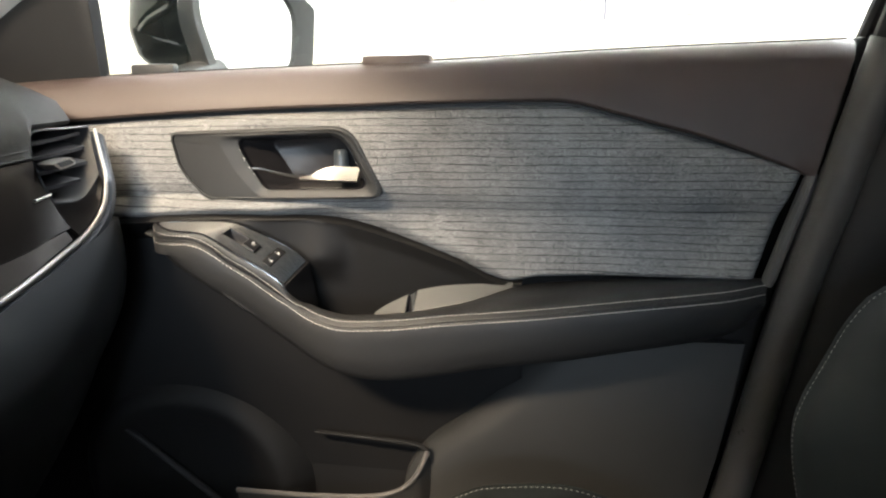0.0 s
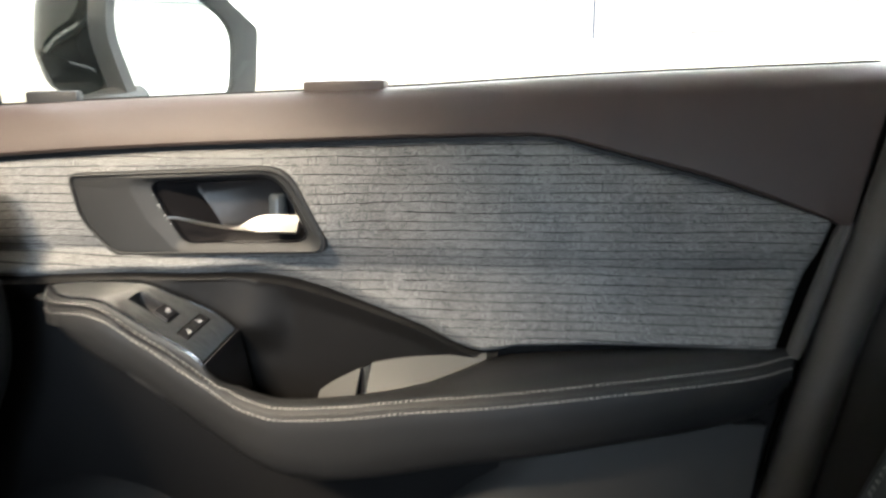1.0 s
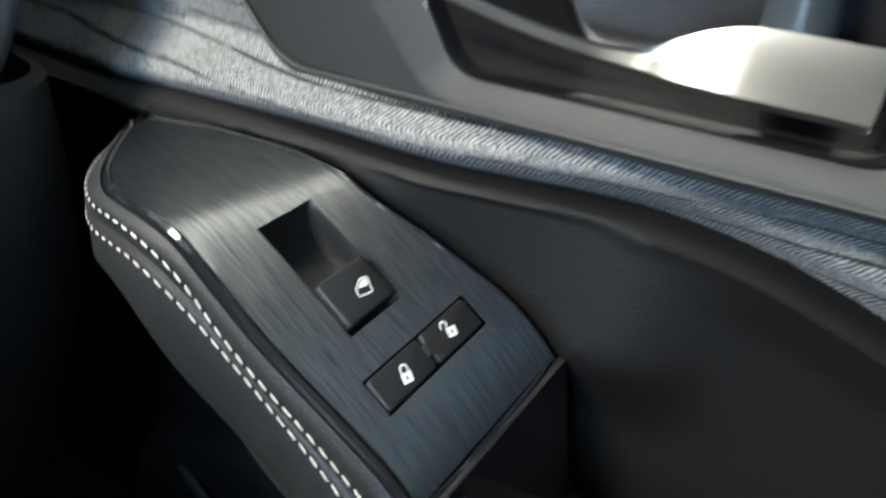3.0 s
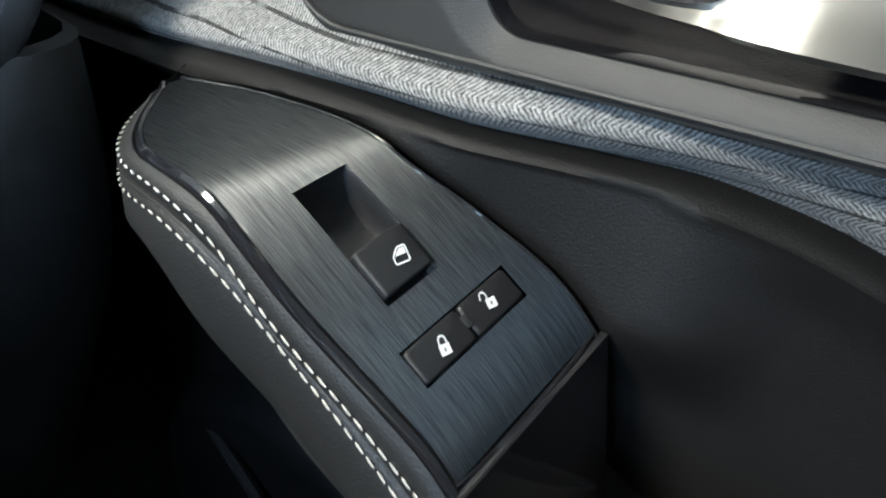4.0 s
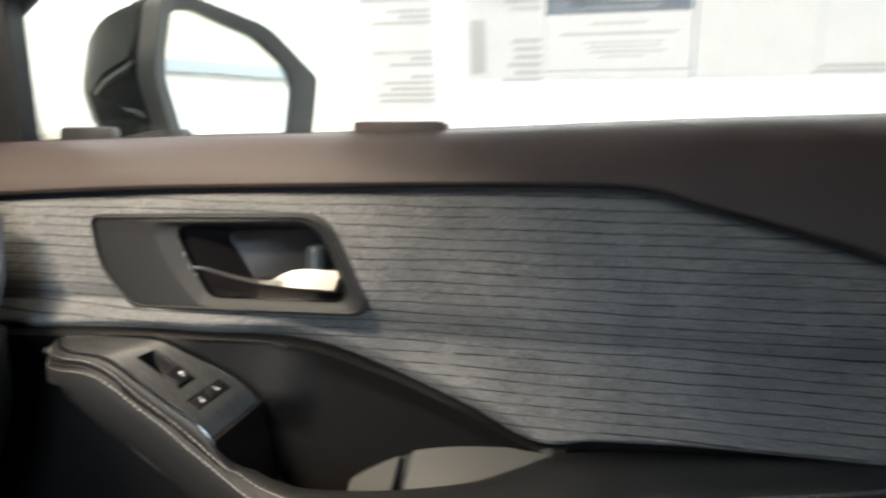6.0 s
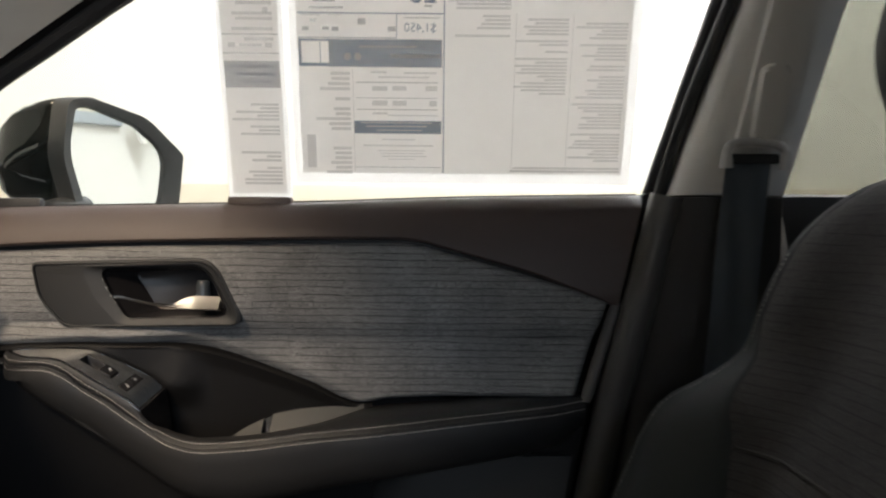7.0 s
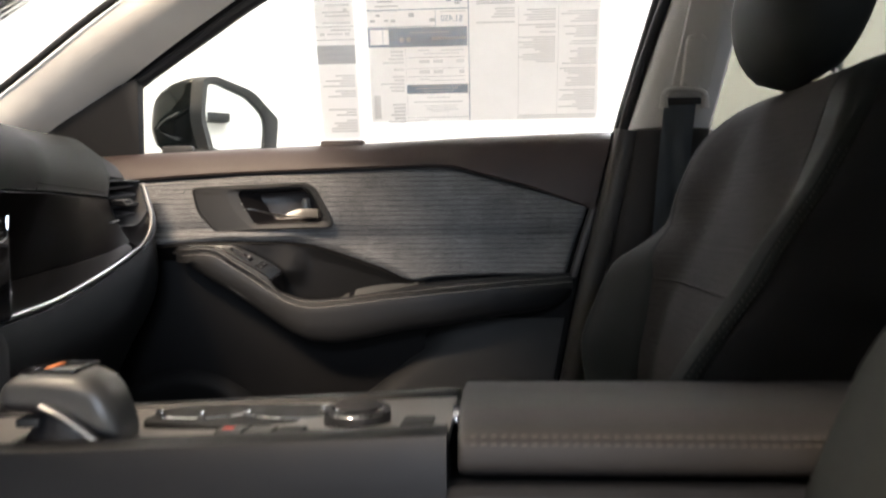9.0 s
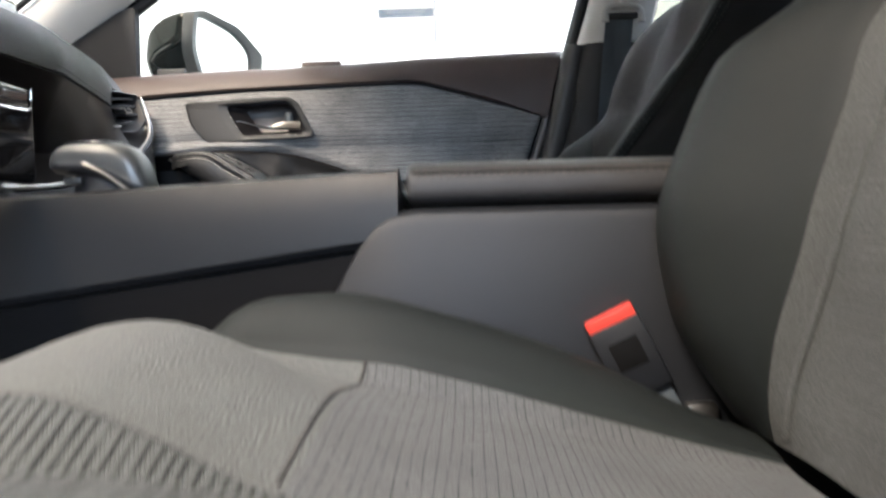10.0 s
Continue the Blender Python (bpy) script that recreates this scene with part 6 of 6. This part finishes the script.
def console():
    con = thing("centre_console", (0.4, -0.02, 0.34), "grey centre console with shifter tray and padded armrest lid", "centre console")
    mid, half = -0.018, 0.118

    def top(x):
        return lerp([(-0.1, 0.757), (0.13, 0.7705), (0.51, 0.7885)], x)

    def low(x):
        return lerp([(-0.12, 0.635), (0.128, 0.668), (0.464, 0.714), (0.6, 0.73)], x)
    for s in (1, -1):
        def at(d):
            return mid + s * (half + d)
        rows = []
        for x in steps(-0.12, 0.512, 40):
            t, b = top(x), low(x)
            rows.append([(x, at(-0.05), t - 0.03), (x, at(-0.026), t - 0.007), (x, at(-0.022), t - 0.001), (x, at(-0.016), t + 0.001), (x, at(-0.007), t), (x, at(0.0), t - 0.004), (x, at(0.003), t - 0.012),
                         (x, at(0.008), (t + b) / 2), (x, at(0.009), b + 0.006), (x, at(0.004), b), (x, at(-0.04), b)])
        part("side_rail", tilt(grid(rows, loop=True, caps=True)), CONSOLE, con, "satin grey side rail")
        rows = [[(x, at(0.0), low(x) - 0.001), (x, at(0.003), 0.55), (x, at(0.006), 0.36)] for x in steps(-0.12, 0.55, 12)]
        part("lower_side", shell(rows, (0, -0.01 * s, 0)), SIDECLOTH, con, "black lower console side")
        rows = []
        for x in steps(0.44, 0.98, 44):
            h = smooth([(0.44, 0.655), (0.452, 0.676), (0.470, 0.710), (0.487, 0.735), (0.505, 0.748), (0.53, 0.7515), (0.98, 0.7515)], x)
            rows.append([(x, at(-0.02), h - 0.002), (x, at(0.002), h), (x, at(0.010), h - 0.005), (x, at(0.013), h - 0.015), (x, at(0.014), 0.6), (x, at(0.010), 0.36), (x, at(-0.02), 0.36)])
        part("bin_side", grid(rows, loop=True, caps=True), CONSIDE, con, "dark blue-grey console box side")
    tray = [[(x, mid + y, top(x) - 0.006) for y in steps(-half + 0.024, half - 0.024, 9)] for x in steps(-0.12, 0.512, 20)]
    part("tray", tilt(shell(tray, (0, 0, -0.01))), TRAY, con, "satin silver grey console top")
    # padded lid
    rows = []
    for x, k in [(0.5195, 0.80), (0.5205, 0.93), (0.524, 1.0)] + [(x, 1.0) for x in steps(0.54, 0.93, 14)] + [(0.945, 0.95), (0.95, 0.85)]:
        zc, hz, hy = 0.7745, 0.0205 * k, half + 0.004 - 0.01 * (1 - k)
        prof = []
        for a in (2 * math.pi * j / 40 for j in range(40)):
            c, d = math.cos(a), math.sin(a)
            prof.append((x, mid + hy * abs(c) ** 0.25 * (1 if c > 0 else -1), zc + hz * abs(d) ** 0.4 * (1 if d > 0 else -1) + (0.008 - 0.015 * min(1.0, abs(c) ** 0.25) ** 3 if d > 0 else 0)))
        rows.append(prof)
    lid = part("lid", tilt(grid(rows, loop=True, caps=True)), LIDHIDE, con, "padded leatherette armrest lid with double seam", sharp=50)
    for y, z in ((-0.1372, 0.7852), (-0.1400, 0.7806)):
        part("stitching", stitches([(x, y, z) for x in steps(0.527, 0.93, 40)], 0.0042, 0.0026, 0.0006, slant=0.0012), DULLTHREAD, lid, "dull seam stitches")
    part("lid_seam", tube([(x, -0.1388, 0.7830) for x in steps(0.524, 0.935, 20)], 0.001, 6), RUBBER, lid)
    part("lid_latch", block(0.5105, 0.5185, -0.038, -0.002, 0.758, 0.772, 0.002), CHROME, con)
    # shifter: a thick cap that falls to the base at its rear, silver strip down its side
    cy = -0.088
    sh = thing("gear_shifter", (0.235, cy, 0.768), "satin grey gear shifter with dark neck on the console", "gear shifter")
    UP = [(0.180, 0.802), (0.1825, 0.8095), (0.188, 0.8165), (0.197, 0.8210), (0.215, 0.8225), (0.240, 0.8215), (0.254, 0.8175), (0.264, 0.8090), (0.270, 0.7980), (0.274, 0.7840)]
    DOWN = [(0.180, 0.799), (0.188, 0.7935), (0.215, 0.7905), (0.232, 0.7860), (0.250, 0.7770), (0.264, 0.7710), (0.274, 0.7700)]

    def cap(x, a, swell=0.0):
        u, d = smooth(UP, x), smooth(DOWN, x)
        c, e = math.cos(a), math.sin(a)
        wide = 0.0300 * min(1.0, 0.55 + 0.45 * math.sqrt(min(1.0, (x - 0.180) / 0.012))) * (1 - 0.25 * max(0.0, (x - 0.255) / 0.019) ** 2) + swell
        far = 1 - 0.78 * min(1.0, max(0.0, (x - 0.228) / 0.042))
        return (x, cy + wide * abs(c) ** 0.6 * (far if c > 0 else -1), (u + d) / 2 + ((u - d) / 2 + swell) * abs(e) ** 0.6 * (1 if e > 0 else -1))
    turn = [2 * math.pi * j / 32 for j in range(32)]
    grip = part("grip", grid([[cap(x, a) for a in turn] for x in [0.180, 0.181, 0.183] + steps(0.187, 0.274, 22)], loop=True, caps=True), GRIP, sh, "satin light grey grip", sharp=60)
    rows = [[cap(x, a, 0.0006) for a in steps(math.pi + 0.35, 2 * math.pi - 0.35, 17)] for x in steps(0.186, 0.273, 16)]
    part("grip_under", shell(rows, (0, 0, 0.003)), KEYCAP, sh, "black underside of the grip", sharp=60)
    part("neck", grid([[(0.227 + sx * math.cos(a), cy + sy * math.sin(a), z) for a in turn] for sx, sy, z in ((0.038, 0.028, 0.764), (0.035, 0.025, 0.772), (0.031, 0.022, 0.778), (0.030, 0.020, 0.792))], loop=True, caps=True), KEYCAP, sh, "black neck under the grip")
    part("release_button", block(0.196, 0.214, cy - 0.026, cy - 0.010, 0.7825, 0.7895, 0.002), BEZEL, sh)
    part("grip_strip", tube(fine([(0.220, cy - 0.0306, 0.8010), (0.232, cy - 0.0318, 0.7955), (0.250, cy - 0.0322, 0.7835), (0.266, cy - 0.0312, 0.7710), (0.271, cy - 0.030, 0.7675)], 18), 0.0042, 8, flat=0.6), SATIN, sh, "silver side strip")
    part("grip_button", block(0.196, 0.238, cy - 0.019, cy + 0.019, 0.8200, 0.8238, 0.0015), GLOSS, grip, "gloss black top of the grip")
    part("grip_mark", block(0.212, 0.217, cy - 0.013, cy + 0.008, 0.8236, 0.8243, 0.0003), ORANGE, grip, "orange mark on the grip")
    part("boot_ring", tube([(0.227 + 0.044 * math.cos(a), cy + 0.033 * math.sin(a), 0.7665) for a in steps(0, 2 * math.pi, 33)], 0.003, 8), SATIN, sh)
    # drive mode knob
    kx, ky = 0.437, -0.052
    kn = thing("drive_mode_knob", (kx, ky, 0.770), "black round drive mode knob with chrome ring on the console", "control knob")
    ring = lambda r, z: [(kx + r * math.cos(a), ky + r * math.sin(a), z) for a in (2 * math.pi * j / 36 for j in range(36))]
    part("dial", grid([ring(0.0265, 0.764), ring(0.0265, 0.779), ring(0.0255, 0.7825), ring(0.021, 0.783)], loop=True, caps=True), PLASTIC, kn)
    part("dial_ring", tube([(kx + 0.0255 * math.cos(a), ky + 0.0255 * math.sin(a), 0.7808) for a in (2 * math.pi * j / 36 for j in range(37))], 0.0010, 6), CHROME, kn, "chrome ring")
    part("dial_cap", grid([ring(0.0205, 0.7828), ring(0.019, 0.7845)], loop=True, caps=True), GLOSS, kn)
    # switch keys beside the cup holders
    part("switch_bank", tilt(block(0.338, 0.420, -0.106, -0.080, 0.764, 0.7785, 0.002)), KEYCAP, con, "row of console switches")
    for k in range(3):
        part("console_key", tilt(block(0.340 + 0.022 * k, 0.360 + 0.022 * k, -0.104, -0.082, 0.775, 0.7815, 0.0015)), GRIP if k < 2 else BEZEL, con)
    part("key_mark", tilt(block(0.344, 0.352, -0.098, -0.090, 0.7812, 0.7820, 0.0002)), RED, con)
    basin = rounded([(0.250, -0.036, 0), (0.335, -0.062, 0), (0.408, -0.030, 0), (0.418, 0.058, 0), (0.250, 0.058, 0)], 0.022, 5)
    part("cup_basin", tilt(prism([(p.x, p.y) for p in basin], lambda u, v, w: (u, v, 0.7765 - w), 0.008, 0.0015)), RUBBER, con, "black cup holder basin")
    for px, py in ((0.262, -0.020), (0.300, -0.026), (0.338, -0.022), (0.398, 0.0)):
        part("cup_clip", tilt(block(px - 0.003, px + 0.003, py - 0.002, py + 0.004, 0.775, 0.7835, 0.001)), CHROME, con, "small bright cup holder clip")
    for hx, hy, r in ((0.288, 0.012, 0.040), (0.372, 0.016, 0.043)):
        rim = [(hx + r * math.cos(a), hy + 0.86 * r * math.sin(a), 0.7745) for a in (2 * math.pi * j / 36 for j in range(37))]
        part("cup_rim", tilt(tube(rim, 0.0030, 8)), CHROME, con, "thin chrome cup holder rim")
        part("cup_floor", tilt(grid([[(hx + q * math.cos(a), hy + 0.86 * q * math.sin(a), z) for a in (2 * math.pi * j / 32 for j in range(32))] for q, z in ((r, 0.7775), (r * 0.97, 0.7765), (0.6 * r, 0.7755))], loop=True, caps=True)), RUBBER, con)
    part("tray_gap", tilt(block(0.474, 0.499, -0.085, -0.045, 0.768, 0.7835, 0.002)), RUBBER, con)


console()


# ---- seat buckle ----
def buckle():
    b = thing("seat_buckle", (0.70, -0.145, 0.50), "black seat belt buckle with red press button beside the driver's seat", "seat belt buckle")
    ax = Vector((0.038, -0.006, 0.019)).normalized()
    up = Vector((-0.45, 0.0, 0.9)).normalized()
    wide = ax.cross(up).normalized()
    o = Vector((0.692, -0.153, 0.657))

    def box(u0, u1, v0, v1, w0, w1, bev):
        own = block(u0, u1, v0, v1, w0, w1, bev)
        for v in own.verts:
            v.co = o + ax * v.co.x + wide * v.co.y + up * v.co.z
        return own
    part("buckle_body", box(-0.0235, 0.0235, -0.010, 0.010, -0.075, -0.008, 0.003), CONSIDE, b, "black buckle body")
    part("press_button", box(-0.022, 0.022, -0.0085, 0.0085, -0.012, 0.001, 0.002), RED, b, "red press button")
    part("buckle_window", joined(box(-0.0125, 0.0135, -0.0108, -0.0095, -0.050, -0.024, 0.0004), box(-0.0125, 0.0135, 0.0095, 0.0108, -0.050, -0.024, 0.0004)), SIDECLOTH, b, "black moulded window")
    part("bracket", block(0.758, 0.785, -0.160, -0.140, 0.548, 0.578, 0.003), SATIN, b, "bare metal bracket")
    part("strap", box(-0.02, 0.02, -0.003, 0.003, -0.16, -0.07, 0.002), BELT, b)


buckle()


# ---- steering wheel ----
def steering_wheel():
    w = thing("steering_wheel", (0.10, -0.352, 0.90), "dark leather steering wheel with three spokes", "steering wheel")
    c, tip = Vector((0.115, -0.352, 0.915)), radians(24)
    ax, ay = Vector((0, 1, 0)), Vector((-math.sin(tip), 0, math.cos(tip)))
    ring = [c + (ax * math.cos(a) + ay * math.sin(a)) * 0.180 for a in steps(0, 2 * math.pi, 61)]
    part("rim", tube(ring, 0.0155, 12), LEATHER, w, "dark leather rim")
    part("hub", tube([c + Vector((-0.05, 0, -0.02)), c + Vector((-0.005, 0, 0)), c + Vector((0.008, 0, 0.003))], [0.06, 0.07, 0.05], 24), PLASTIC, w)
    for a in (0.0, math.pi, -math.pi / 2):
        d = ax * math.cos(a) + ay * math.sin(a)
        part("spoke", tube([c + d * 0.05 + Vector((-0.012, 0, 0)), c + d * 0.17], [0.026, 0.016], 10, flat=0.5), GLOSS, w)
    part("column", tube([c + Vector((-0.04, 0, -0.02)), c + Vector((-0.30, 0, -0.12))], [0.045, 0.06], 14), PLASTIC, w)


steering_wheel()
